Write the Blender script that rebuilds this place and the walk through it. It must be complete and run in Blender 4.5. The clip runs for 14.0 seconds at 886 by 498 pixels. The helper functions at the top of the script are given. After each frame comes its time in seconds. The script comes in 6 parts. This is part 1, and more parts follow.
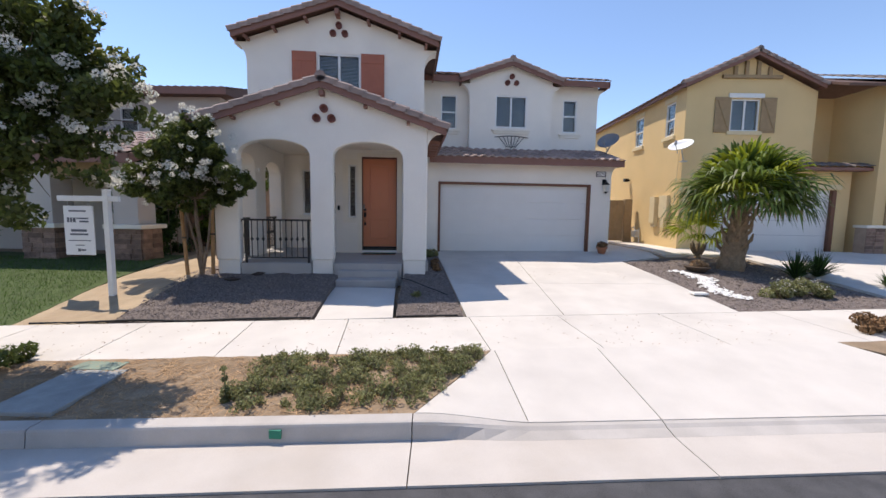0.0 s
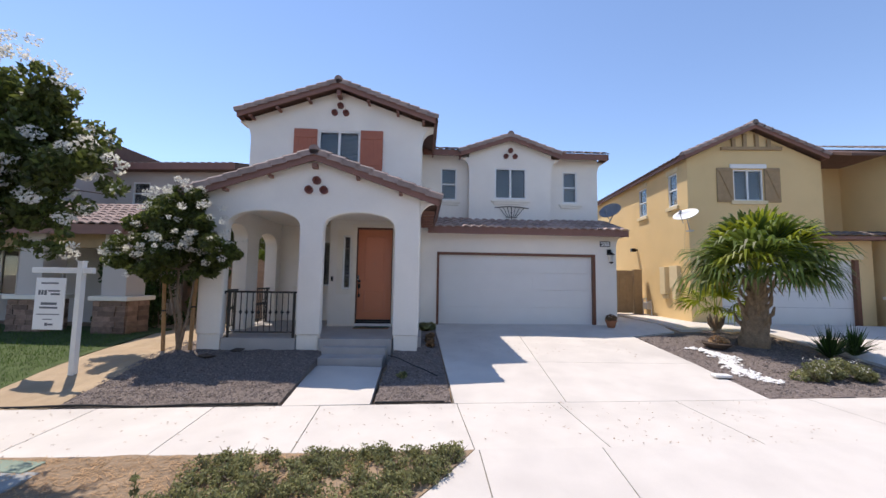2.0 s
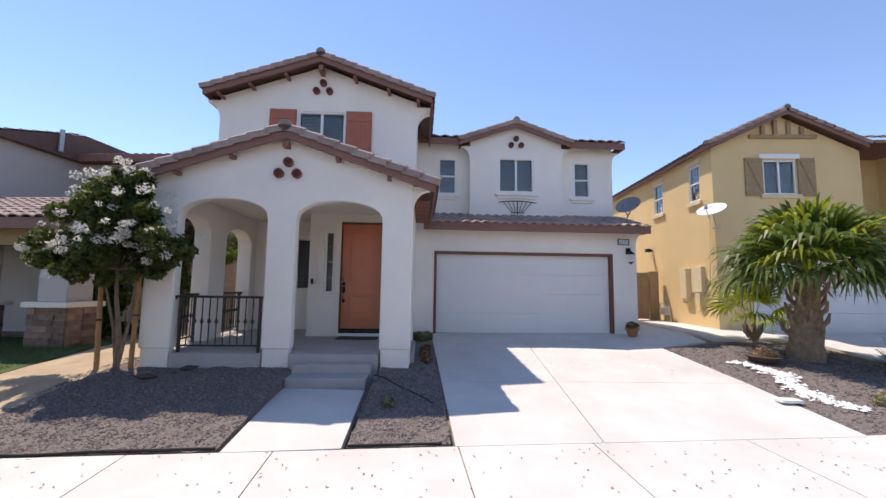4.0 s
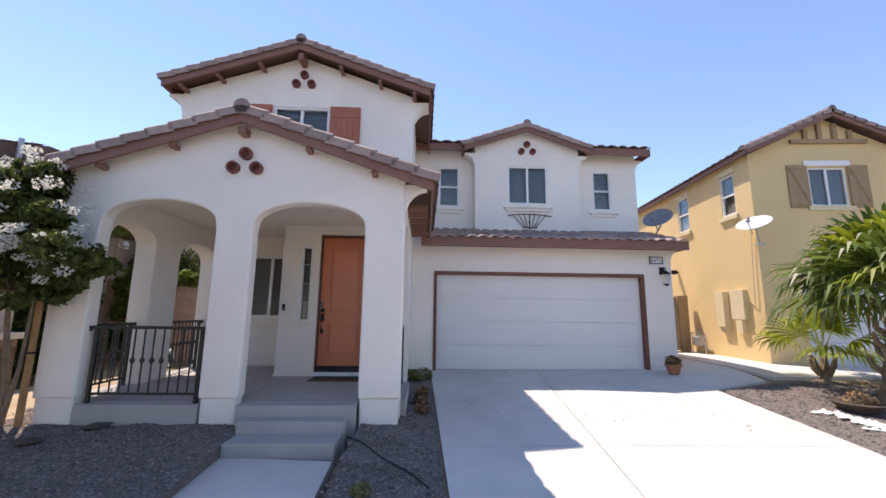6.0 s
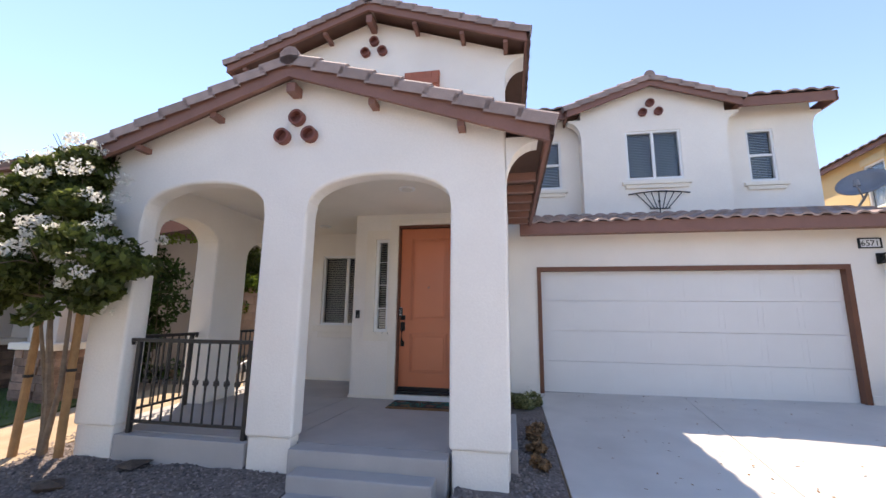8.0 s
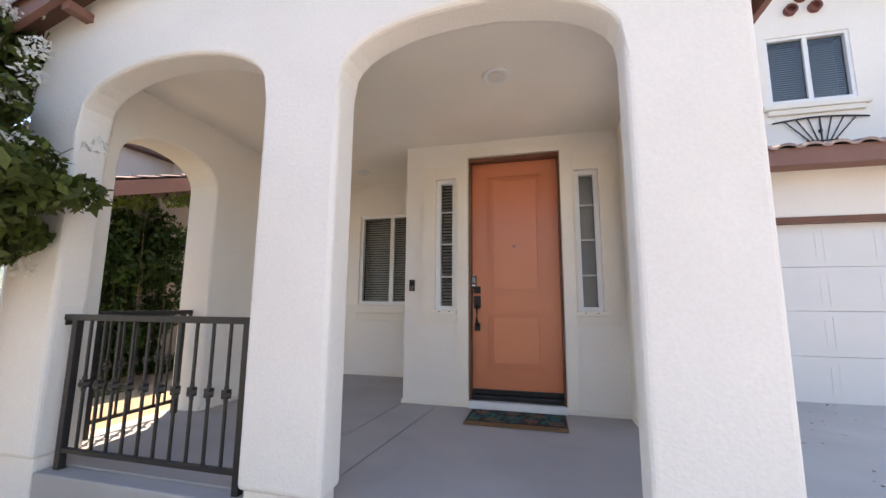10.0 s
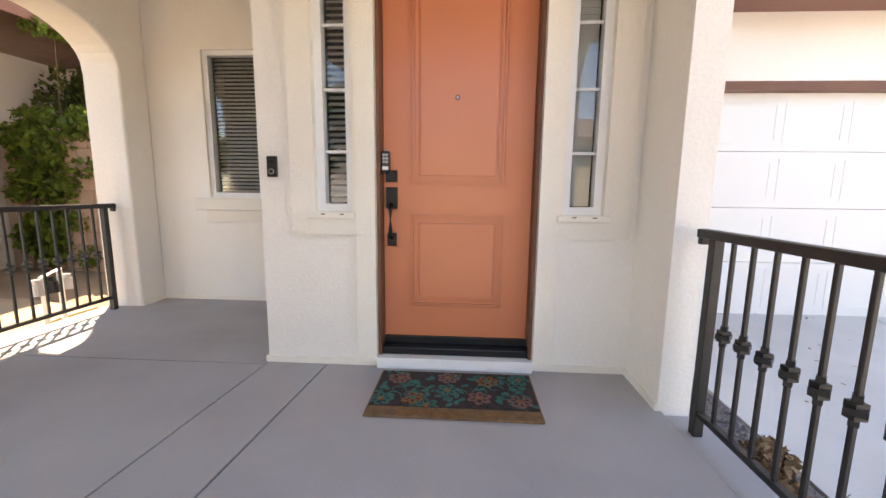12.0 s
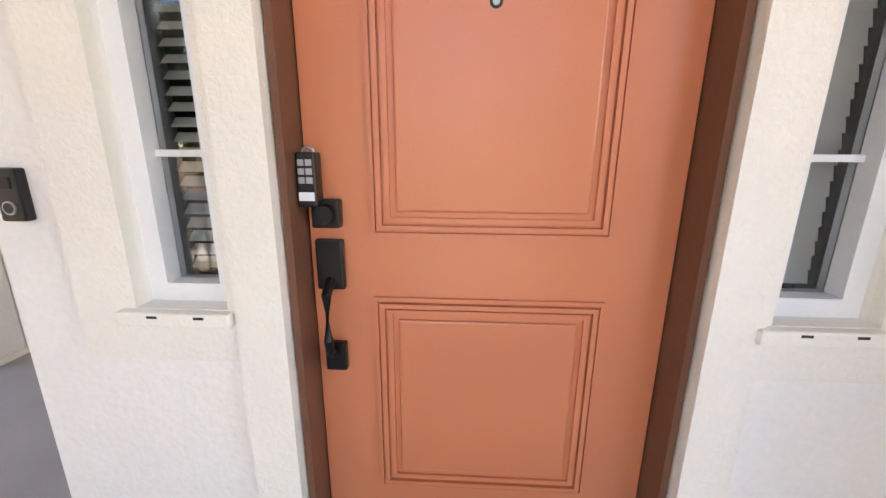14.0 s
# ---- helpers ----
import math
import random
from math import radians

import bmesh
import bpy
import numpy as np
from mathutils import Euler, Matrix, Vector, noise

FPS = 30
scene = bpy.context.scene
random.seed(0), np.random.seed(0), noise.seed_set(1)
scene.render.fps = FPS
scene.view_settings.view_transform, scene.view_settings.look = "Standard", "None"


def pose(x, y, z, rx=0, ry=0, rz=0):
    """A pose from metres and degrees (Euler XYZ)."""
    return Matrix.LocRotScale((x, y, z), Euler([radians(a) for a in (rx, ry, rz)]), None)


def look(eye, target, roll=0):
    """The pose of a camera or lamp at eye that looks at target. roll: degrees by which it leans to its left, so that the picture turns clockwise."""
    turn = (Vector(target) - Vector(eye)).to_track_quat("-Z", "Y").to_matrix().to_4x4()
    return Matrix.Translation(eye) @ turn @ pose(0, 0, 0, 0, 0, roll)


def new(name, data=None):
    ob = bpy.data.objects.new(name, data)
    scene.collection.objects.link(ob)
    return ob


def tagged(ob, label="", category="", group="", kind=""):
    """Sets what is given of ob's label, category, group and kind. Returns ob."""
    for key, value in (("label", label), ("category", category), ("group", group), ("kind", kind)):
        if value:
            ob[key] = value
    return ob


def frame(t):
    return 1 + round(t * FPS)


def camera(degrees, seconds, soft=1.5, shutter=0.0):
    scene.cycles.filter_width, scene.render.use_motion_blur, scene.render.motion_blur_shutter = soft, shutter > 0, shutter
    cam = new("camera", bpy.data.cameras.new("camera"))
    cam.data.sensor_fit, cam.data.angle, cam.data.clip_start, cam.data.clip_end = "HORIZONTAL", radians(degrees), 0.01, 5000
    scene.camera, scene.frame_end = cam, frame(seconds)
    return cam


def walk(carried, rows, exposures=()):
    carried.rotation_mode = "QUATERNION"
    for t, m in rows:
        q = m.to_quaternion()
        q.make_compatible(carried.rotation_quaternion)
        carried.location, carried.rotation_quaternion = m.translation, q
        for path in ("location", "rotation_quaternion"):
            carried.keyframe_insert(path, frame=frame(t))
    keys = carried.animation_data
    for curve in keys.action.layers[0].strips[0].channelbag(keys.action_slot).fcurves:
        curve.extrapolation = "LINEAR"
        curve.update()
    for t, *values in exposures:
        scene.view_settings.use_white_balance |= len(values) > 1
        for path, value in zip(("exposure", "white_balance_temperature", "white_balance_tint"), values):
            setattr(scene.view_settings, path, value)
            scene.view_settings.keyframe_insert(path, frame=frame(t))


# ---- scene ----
cam = camera(97.2, 14.0)
PATH = [
    (0, (0.019, -0.601, 2.297), (0.182, 1.383, 2.107), 0.9),
    (0.5, (0.261, -0.468, 2.305), (0.403, 1.522, 2.175), 0.8),
    (1, (0.432, -0.434, 2.337), (0.552, 1.562, 2.309), 0.9),
    (1.5, (0.452, -0.379, 2.378), (0.56, 1.615, 2.498), 0.8),
    (2, (0.444, -0.18, 2.346), (0.543, 1.811, 2.51), 0.9),
    (2.5, (0.412, 0.137, 2.331), (0.507, 2.126, 2.512), 0.8),
    (3, (0.444, 0.487, 2.316), (0.546, 2.476, 2.498), 0.7),
    (5.3, (0.612, 2.248, 2.303), (0.716, 4.231, 2.544), 0.8),
    (5.5, (0.615, 2.411, 2.305), (0.717, 4.387, 2.594), 0.7),
    (6, (0.647, 2.818, 2.304), (0.738, 4.79, 2.624), 0.7),
    (6.5, (0.676, 3.222, 2.319), (0.716, 5.192, 2.665), 0.7),
    (7, (0.625, 3.617, 2.355), (0.587, 5.587, 2.701), 0.8),
    (7.5, (0.557, 4.02, 2.326), (0.416, 5.985, 2.671), 0.7),
    (8, (0.381, 4.466, 2.356), (0.043, 6.409, 2.691), 0.6),
    (8.2, (0.267, 4.624, 2.349), (-0.153, 6.552, 2.679), 0.7),
    (10.3, (-0.644, 6.475, 2.148), (-1.13, 8.399, 2.394), 0.3),
    (10.5, (-0.669, 6.651, 2.138), (-1.123, 8.591, 2.313), 0.4),
    (11, (-0.744, 7.096, 2.122), (-1.07, 9.068, 2.044), 0.4),
    (11.5, (-0.791, 7.516, 2.135), (-0.997, 9.493, 1.907), 0.6),
    (12, (-0.799, 7.94, 2.222), (-0.908, 9.916, 1.935), 0.7),
    (12.5, (-0.865, 8.319, 2.335), (-0.939, 10.282, 1.96), 0.9),
    (13, (-0.937, 8.667, 2.41), (-1.005, 10.619, 1.979), 0.9),
    (13.5, (-0.915, 9.061, 2.47), (-0.991, 11.002, 1.994), 0.7),
    (14, (-0.917, 9.394, 2.471), (-1.015, 11.328, 1.97), 0.4),
]
walk(cam, [(t, look(eye, target, roll)) for t, eye, target, roll in PATH],
     exposures=((0, 0.55, 7100, 15), (3, 0.6, 7000, 17), (6.5, 1.0, 7300, 19), (8, 1.3, 7600, 18), (10.5, 1.97, 8700, 17), (12, 2.55, 9400, 18), (14, 2.9, 8700, 17)))

# ---------------- sky, sun ----------------
world = bpy.data.worlds.new("world")
scene.world = world
world.use_nodes = True
wn = world.node_tree
sky = wn.nodes.new("ShaderNodeTexSky")
sky.sky_type = 'NISHITA'
sky.sun_disc = False
sky.sun_elevation = radians(63.8)
sky.sun_rotation = radians(-36.2)
sky.altitude = 600
sky.air_density, sky.dust_density, sky.ozone_density = 1.0, 0.0, 5.0
wn.nodes["Background"].inputs[1].default_value = 0.15
wn.links.new(sky.outputs[0], wn.nodes["Background"].inputs[0])
sun_data = bpy.data.lights.new("sun", 'SUN')
sun_data.energy, sun_data.angle, sun_data.color = 3.3, radians(0.55), (1.0, 0.95, 0.87)
sun = new("sun", sun_data)
sun.matrix_world = look((-2.9, 3.97, 30), (-2.61, 3.573, 29))

# ---------------- materials ----------------
MATS = {}


def material(name, base, rough=0.8, metal=0.0, vary=0.12, scale=6.0, bump=0.2, fine=90.0, island=0.0, objects=0.0, second=None, second_scale=1.5, second_amount=0.5, spec=0.4, thin=0.0):
    """A surface with grain and stains at two scales and fine relief."""
    m = bpy.data.materials.new(name)
    m.use_nodes = True
    t = m.node_tree
    n, l = t.nodes, t.links
    b = n["Principled BSDF"]
    b.inputs["Roughness"].default_value, b.inputs["Metallic"].default_value = rough, metal
    b.inputs["Specular IOR Level"].default_value = spec
    co = n.new("ShaderNodeTexCoord")
    big, small = n.new("ShaderNodeTexNoise"), n.new("ShaderNodeTexNoise")
    big.inputs["Scale"].default_value, big.inputs["Detail"].default_value = scale, 5
    small.inputs["Scale"].default_value, small.inputs["Detail"].default_value = fine, 4
    l.new(co.outputs["Object"], big.inputs["Vector"])
    l.new(co.outputs["Object"], small.inputs["Vector"])
    mix = n.new("ShaderNodeMix")
    mix.data_type = 'RGBA'
    c = Vector(base)
    mix.inputs["A"].default_value = (*(c * (1 - vary)), 1)
    mix.inputs["B"].default_value = (*[min(1, v) for v in c * (1 + vary)], 1)
    add = n.new("ShaderNodeMath")
    add.operation = 'MULTIPLY_ADD'
    l.new(small.outputs["Fac"], add.inputs[0])
    add.inputs[1].default_value = 0.6
    l.new(big.outputs["Fac"], add.inputs[2])
    ramp = n.new("ShaderNodeMapRange")
    ramp.inputs["From Min"].default_value, ramp.inputs["From Max"].default_value = 0.55, 1.05
    l.new(add.outputs[0], ramp.inputs["Value"])
    l.new(ramp.outputs[0], mix.inputs["Factor"])
    out = mix.outputs["Result"]
    if second:
        st = n.new("ShaderNodeTexNoise")
        st.inputs["Scale"].default_value, st.inputs["Detail"].default_value = second_scale, 7
        l.new(co.outputs["Object"], st.inputs["Vector"])
        r2 = n.new("ShaderNodeMapRange")
        r2.inputs["From Min"].default_value, r2.inputs["From Max"].default_value = 0.45, 0.75
        r2.inputs["To Max"].default_value = second_amount
        l.new(st.outputs["Fac"], r2.inputs["Value"])
        m2 = n.new("ShaderNodeMix")
        m2.data_type = 'RGBA'
        l.new(r2.outputs[0], m2.inputs["Factor"])
        l.new(out, m2.inputs["A"])
        m2.inputs["B"].default_value = (*second, 1)
        out = m2.outputs["Result"]
    if island or objects:
        rnd = n.new("ShaderNodeNewGeometry") if island else n.new("ShaderNodeObjectInfo")
        amount = island or objects
        r3 = n.new("ShaderNodeMapRange")
        r3.inputs["To Min"].default_value, r3.inputs["To Max"].default_value = 1 - amount, 1 + amount
        l.new(rnd.outputs["Random Per Island" if island else "Random"], r3.inputs["Value"])
        hs = n.new("ShaderNodeHueSaturation")
        l.new(r3.outputs[0], hs.inputs["Value"])
        l.new(out, hs.inputs["Color"])
        out = hs.outputs["Color"]
    l.new(out, b.inputs["Base Color"])
    if bump:
        bp = n.new("ShaderNodeBump")
        bp.inputs["Strength"].default_value, bp.inputs["Distance"].default_value = bump, 0.01
        l.new(small.outputs["Fac"], bp.inputs["Height"])
        l.new(bp.outputs[0], b.inputs["Normal"])
    if thin:
        through_leaf, both = n.new("ShaderNodeBsdfTranslucent"), n.new("ShaderNodeMixShader")
        l.new(out, through_leaf.inputs["Color"])
        both.inputs[0].default_value = thin
        l.new(b.outputs[0], both.inputs[1])
        l.new(through_leaf.outputs[0], both.inputs[2])
        l.new(both.outputs[0], n["Material Output"].inputs["Surface"])
    MATS[name] = m
    return m


stucco = material("white_stucco", (0.86, 0.81, 0.735), 0.92, vary=0.05, scale=1.2, bump=0.32, fine=55, second=(0.77, 0.72, 0.66), second_scale=0.7, second_amount=0.4, spec=0.2)
trim_stucco = material("cream_trim", (0.84, 0.78, 0.68), 0.9, vary=0.04, scale=2, bump=0.35, fine=90, spec=0.2)
porch_ceiling = material("ceiling_stucco", (0.82, 0.77, 0.69), 0.95, vary=0.04, scale=1.5, bump=0.3, fine=110, spec=0.2)
yellow = material("yellow_stucco", (0.74, 0.55, 0.29), 0.92, vary=0.06, scale=1.0, bump=0.6, fine=70, second=(0.67, 0.49, 0.26), second_scale=0.5, second_amount=0.5, spec=0.2)
yellow_trim = material("pale_yellow_trim", (0.72, 0.6, 0.38), 0.85, vary=0.05, bump=0.2)
cream_left = material("grey_cream_stucco", (0.54, 0.49, 0.45), 0.92, vary=0.05, scale=1.2, bump=0.6, fine=70, spec=0.2)
fascia = material("brown_fascia", (0.235, 0.115, 0.088), 0.6, vary=0.1, scale=3, bump=0.1, fine=60)
brown_wood = material("brown_trim_paint", (0.17, 0.07, 0.04), 0.5, vary=0.1, scale=4, bump=0.08)
soffit = material("soffit_boards", (0.14, 0.08, 0.06), 0.75, vary=0.15, scale=4, bump=0.1)
tile_mat = material("concrete_roof_tile", (0.33, 0.245, 0.215), 0.85, vary=0.18, scale=7, bump=0.4, fine=120, objects=0.2, second=(0.36, 0.28, 0.25), second_scale=2, second_amount=0.5)
tile_many = material("concrete_roof_tiles", (0.29, 0.21, 0.185), 0.85, vary=0.18, scale=7, bump=0.4, fine=120, island=0.2)
tile_grey = material("grey_brown_roof_tiles", (0.2, 0.165, 0.15), 0.85, vary=0.18, scale=7, bump=0.4, fine=120, island=0.22)
shutter_paint = material("terracotta_paint", (0.42, 0.14, 0.085), 0.6, vary=0.06, scale=5, bump=0.08)
door_paint = material("coral_door_paint", (0.62, 0.2, 0.095), 0.3, vary=0.03, scale=3, bump=0.03, fine=140, spec=0.5)
garage_white = material("garage_door_white", (0.76, 0.75, 0.72), 0.55, vary=0.025, scale=2, bump=0.1, fine=160)
vinyl = material("white_vinyl", (0.8, 0.8, 0.78), 0.4, vary=0.03, bump=0.02)
iron = material("black_iron", (0.018, 0.016, 0.015), 0.45, vary=0.2, scale=20, bump=0.08, spec=0.5)
bronze = material("dark_bronze", (0.012, 0.011, 0.011), 0.35, metal=0.3, vary=0.2, bump=0.05)
black_plastic = material("black_plastic", (0.012, 0.012, 0.013), 0.3, vary=0.1, bump=0.02)
concrete = material("pale_concrete", (0.62, 0.585, 0.54), 0.9, vary=0.06, scale=2.5, bump=0.3, fine=130, second=(0.46, 0.43, 0.4), second_scale=0.9, second_amount=0.5, objects=0.03, spec=0.25)
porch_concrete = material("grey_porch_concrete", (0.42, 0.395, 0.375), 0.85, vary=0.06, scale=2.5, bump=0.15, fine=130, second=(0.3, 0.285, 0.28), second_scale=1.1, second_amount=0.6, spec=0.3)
kerb_mat = material("stained_kerb_concrete", (0.48, 0.45, 0.42), 0.9, vary=0.1, scale=3, bump=0.3, fine=110, second=(0.3, 0.27, 0.24), second_scale=1.4, second_amount=0.6)
gutter_mat = material("gutter_concrete", (0.52, 0.48, 0.44), 0.9, vary=0.08, scale=2, bump=0.3, fine=110, second=(0.4, 0.35, 0.3), second_scale=1.2, second_amount=0.5)
asphalt = material("asphalt", (0.075, 0.075, 0.08), 0.9, vary=0.3, scale=5, bump=0.8, fine=160)
soil = material("dry_soil", (0.3, 0.22, 0.145), 0.97, vary=0.2, scale=2.5, bump=0.9, fine=40, second=(0.2, 0.14, 0.09), second_scale=1.2, second_amount=0.7)
sand = material("bare_sandy_dirt", (0.42, 0.32, 0.21), 0.97, vary=0.12, scale=2.5, bump=0.6, fine=60, second=(0.32, 0.23, 0.15), second_scale=1.1, second_amount=0.6)
gravel_bed = material("gravel_bed", (0.17, 0.14, 0.125), 0.95, vary=0.35, scale=30, bump=1.0, fine=70)
gravel_stone = material("gravel_stones", (0.2, 0.165, 0.15), 0.9, vary=0.25, scale=25, bump=0.3, fine=120, island=0.5)
dark_stone = material("dark_bark", (0.09, 0.065, 0.05), 0.95, vary=0.4, scale=20, bump=0.6)
white_stone = material("white_pebbles", (0.8, 0.79, 0.76), 0.8, vary=0.08, scale=20, bump=0.2, island=0.1)
lawn_mat = material("lawn_blades", (0.07, 0.13, 0.025), 0.7, vary=0.3, scale=5, bump=0, island=0.4, thin=0.45)
lawn_base = material("lawn_soil", (0.06, 0.09, 0.025), 0.95, vary=0.3, scale=8, bump=0.6)
leaf = material("green_leaves", (0.10, 0.125, 0.03), 0.5, vary=0.3, scale=3, bump=0, island=0.45, thin=0.45)
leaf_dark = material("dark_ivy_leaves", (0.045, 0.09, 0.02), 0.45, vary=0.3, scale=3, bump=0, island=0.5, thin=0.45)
# vine leaves with the sunlight on them put into the colour
leaf_sunlit = material("sunlit_vine_leaves", (0.14, 0.2, 0.03), 0.5, vary=0.3, scale=3, bump=0, island=0.4, thin=0.45)
leaf_grey = material("grey_green_leaves", (0.26, 0.265, 0.12), 0.7, vary=0.3, scale=3, bump=0, island=0.4, thin=0.45)
dry_leaf = material("dry_litter", (0.24, 0.14, 0.07), 0.9, vary=0.3, scale=6, bump=0, island=0.5)
straw = material("straw_mulch", (0.4, 0.25, 0.13), 0.9, vary=0.3, scale=6, bump=0, island=0.45)
petal = material("white_blossom", (0.78, 0.76, 0.68), 0.7, vary=0.06, bump=0, island=0.15, thin=0.45)
frond_mat = material("palm_frond", (0.12, 0.17, 0.035), 0.4, vary=0.25, scale=3, bump=0, island=0.5, thin=0.45)
frond_yellow = material("young_palm_frond", (0.3, 0.34, 0.03), 0.45, vary=0.2, scale=3, bump=0, island=0.3, thin=0.45)
bark = material("grey_bark", (0.2, 0.15, 0.11), 0.95, vary=0.25, scale=12, bump=0.8, fine=50)
palm_bark = material("palm_trunk_fibre", (0.27, 0.19, 0.12), 0.95, vary=0.3, scale=9, bump=1.0, fine=45)
stake_wood = material("stake_timber", (0.36, 0.2, 0.09), 0.85, vary=0.2, scale=9, bump=0.3)
white_wood = material("white_painted_post", (0.78, 0.78, 0.76), 0.5, vary=0.04, bump=0.05)
sign_white = material("sign_panel_white", (0.8, 0.81, 0.82), 0.45, vary=0.02, bump=0.0)
sign_ink = material("sign_ink_grey", (0.12, 0.13, 0.16), 0.5, vary=0.05, bump=0.0)
block_mat = material("peach_block", (0.5, 0.34, 0.24), 0.93, vary=0.1, scale=8, bump=0.6, fine=80, objects=0.07)
mortar = material("mortar", (0.4, 0.3, 0.23), 0.95, vary=0.1, bump=0.4)
stone_mat = material("stacked_stone", (0.26, 0.17, 0.13), 0.92, vary=0.3, scale=9, bump=0.8, fine=60, objects=0.35)
terracotta = material("terracotta_clay", (0.4, 0.16, 0.08), 0.8, vary=0.15, bump=0.3)
grey_metal = material("grey_metal", (0.42, 0.42, 0.43), 0.45, metal=0.6, vary=0.08, bump=0.02)
dish_grey = material("dish_grey", (0.22, 0.23, 0.25), 0.5, vary=0.08, bump=0.02)
# near-black colour that stands for the shade inside rooms
dark_room = material("unlit_room_dark", (0.03, 0.032, 0.036), 0.9, vary=0.2, bump=0)
blind_mat = material("blind_slats", (0.55, 0.54, 0.5), 0.6, vary=0.04, bump=0)
vent_pipe = material("clay_vent_pipe", (0.2, 0.075, 0.06), 0.8, vary=0.12, scale=12, bump=0.2)
green_lid = material("green_box_lid", (0.2, 0.26, 0.2), 0.7, vary=0.1, bump=0.2)
grey_lid = material("grey_concrete_lid", (0.3, 0.31, 0.3), 0.9, vary=0.15, bump=0.3)
gate_wood = material("tan_gate_boards", (0.36, 0.25, 0.14), 0.8, vary=0.12, scale=6, bump=0.2)
green_paint = material("green_kerb_mark", (0.02, 0.2, 0.13), 0.7, vary=0.15, bump=0.1)
hose_black = material("black_irrigation_tube", (0.015, 0.015, 0.014), 0.6, vary=0.1, bump=0)
solar = material("solar_panel_glass", (0.015, 0.018, 0.03), 0.15, vary=0.1, bump=0)
coir = material("coir_mat", (0.22, 0.125, 0.06), 0.98, vary=0.3, scale=25, bump=1.0, fine=200)
mat_dark = material("mat_dark_field", (0.05, 0.035, 0.03), 0.98, vary=0.3, scale=30, bump=0.8, fine=220)
mat_teal = material("mat_teal", (0.035, 0.15, 0.125), 0.98, vary=0.25, scale=30, bump=0.8, fine=220)
mat_rose = material("mat_rose", (0.22, 0.105, 0.085), 0.98, vary=0.25, scale=30, bump=0.8, fine=220)
mat_gold = material("mat_gold", (0.26, 0.115, 0.035), 0.98, vary=0.25, scale=30, bump=0.8, fine=220)


def glass_material(name, rough=0.0, tint=(0.92, 0.95, 0.95)):
    m = bpy.data.materials.new(name)
    m.use_nodes = True
    b = m.node_tree.nodes["Principled BSDF"]
    b.inputs["Base Color"].default_value = (*tint, 1)
    b.inputs["Roughness"].default_value = rough
    b.inputs["Transmission Weight"].default_value = 1.0
    b.inputs["IOR"].default_value = 1.5
    b.inputs["Specular IOR Level"].default_value = 0.8
    return m


glass = glass_material("window_glass")
lantern_glass = glass_material("frosted_lantern_glass", 0.3)
lamp_glow = bpy.data.materials.new("unlit_lamp_lens")
lamp_glow.use_nodes = True
lamp_glow.node_tree.nodes["Principled BSDF"].inputs["Base Color"].default_value = (0.7, 0.68, 0.62, 1)


# ---------------- building helpers ----------------
def thing(name, at, label="", category="", group="", kind=""):
    ob = new(name)
    ob.location = at
    ob.empty_display_size = 0.2
    return tagged(ob, label, category, group, kind)


def link_mesh(name, me, mat, parent=None, label=""):
    if mat is not None and not len(me.materials):
        me.materials.append(mat)
    ob = new(name, me)
    if parent is not None:
        ob.parent = parent
        top = parent
        shift = Matrix.Identity(4)
        while top is not None:
            if top.type == 'EMPTY':
                shift = Matrix.Translation(-top.location)
            top = top.parent
        if parent.type == 'EMPTY':
            ob.matrix_parent_inverse = shift
    return tagged(ob, label)


def part(name, bm, mat, parent=None, label="", smooth=False):
    me = bpy.data.meshes.new(name)
    bmesh.ops.recalc_face_normals(bm, faces=bm.faces)
    if smooth:
        for f in bm.faces:
            f.smooth = True
    bm.to_mesh(me)
    bm.free()
    return link_mesh(name, me, mat, parent, label)


def raw(name, verts, faces, mat, parent=None, label="", smooth=False):
    me = bpy.data.meshes.new(name)
    me.from_pydata([tuple(v) for v in verts], [], faces)
    if smooth:
        for p in me.polygons:
            p.use_smooth = True
    return link_mesh(name, me, mat, parent, label)


def box(bm, x0, x1, y0, y1, z0, z1, bevel=0.0, m=None):
    r = bmesh.ops.create_cube(bm, size=1)
    vs = r["verts"]
    bmesh.ops.scale(bm, vec=(x1 - x0, y1 - y0, z1 - z0), verts=vs)
    bmesh.ops.translate(bm, vec=((x0 + x1) / 2, (y0 + y1) / 2, (z0 + z1) / 2), verts=vs)
    if bevel:
        es = list({e for v in vs for e in v.link_edges})
        r = bmesh.ops.bevel(bm, geom=es, offset=bevel, segments=2, affect='EDGES', profile=0.6)
        vs = list({v for f in r["faces"] for v in f.verts} | {v for v in vs if v.is_valid})
    if m is not None:
        bmesh.ops.transform(bm, matrix=m, verts=vs)
    return vs


def boxes(*dims, bevel=0.0):
    bm = bmesh.new()
    for d in dims:
        box(bm, *d, bevel=bevel)
    return bm


def rod(bm, a, b, r0, r1=None, seg=8):
    a, b = Vector(a), Vector(b)
    r1 = r0 if r1 is None else r1
    d = b - a
    m = Matrix.Translation((a + b) / 2) @ d.to_track_quat('Z', 'Y').to_matrix().to_4x4()
    return bmesh.ops.create_cone(bm, cap_ends=True, segments=seg, radius1=r0, radius2=r1, depth=d.length, matrix=m)["verts"]


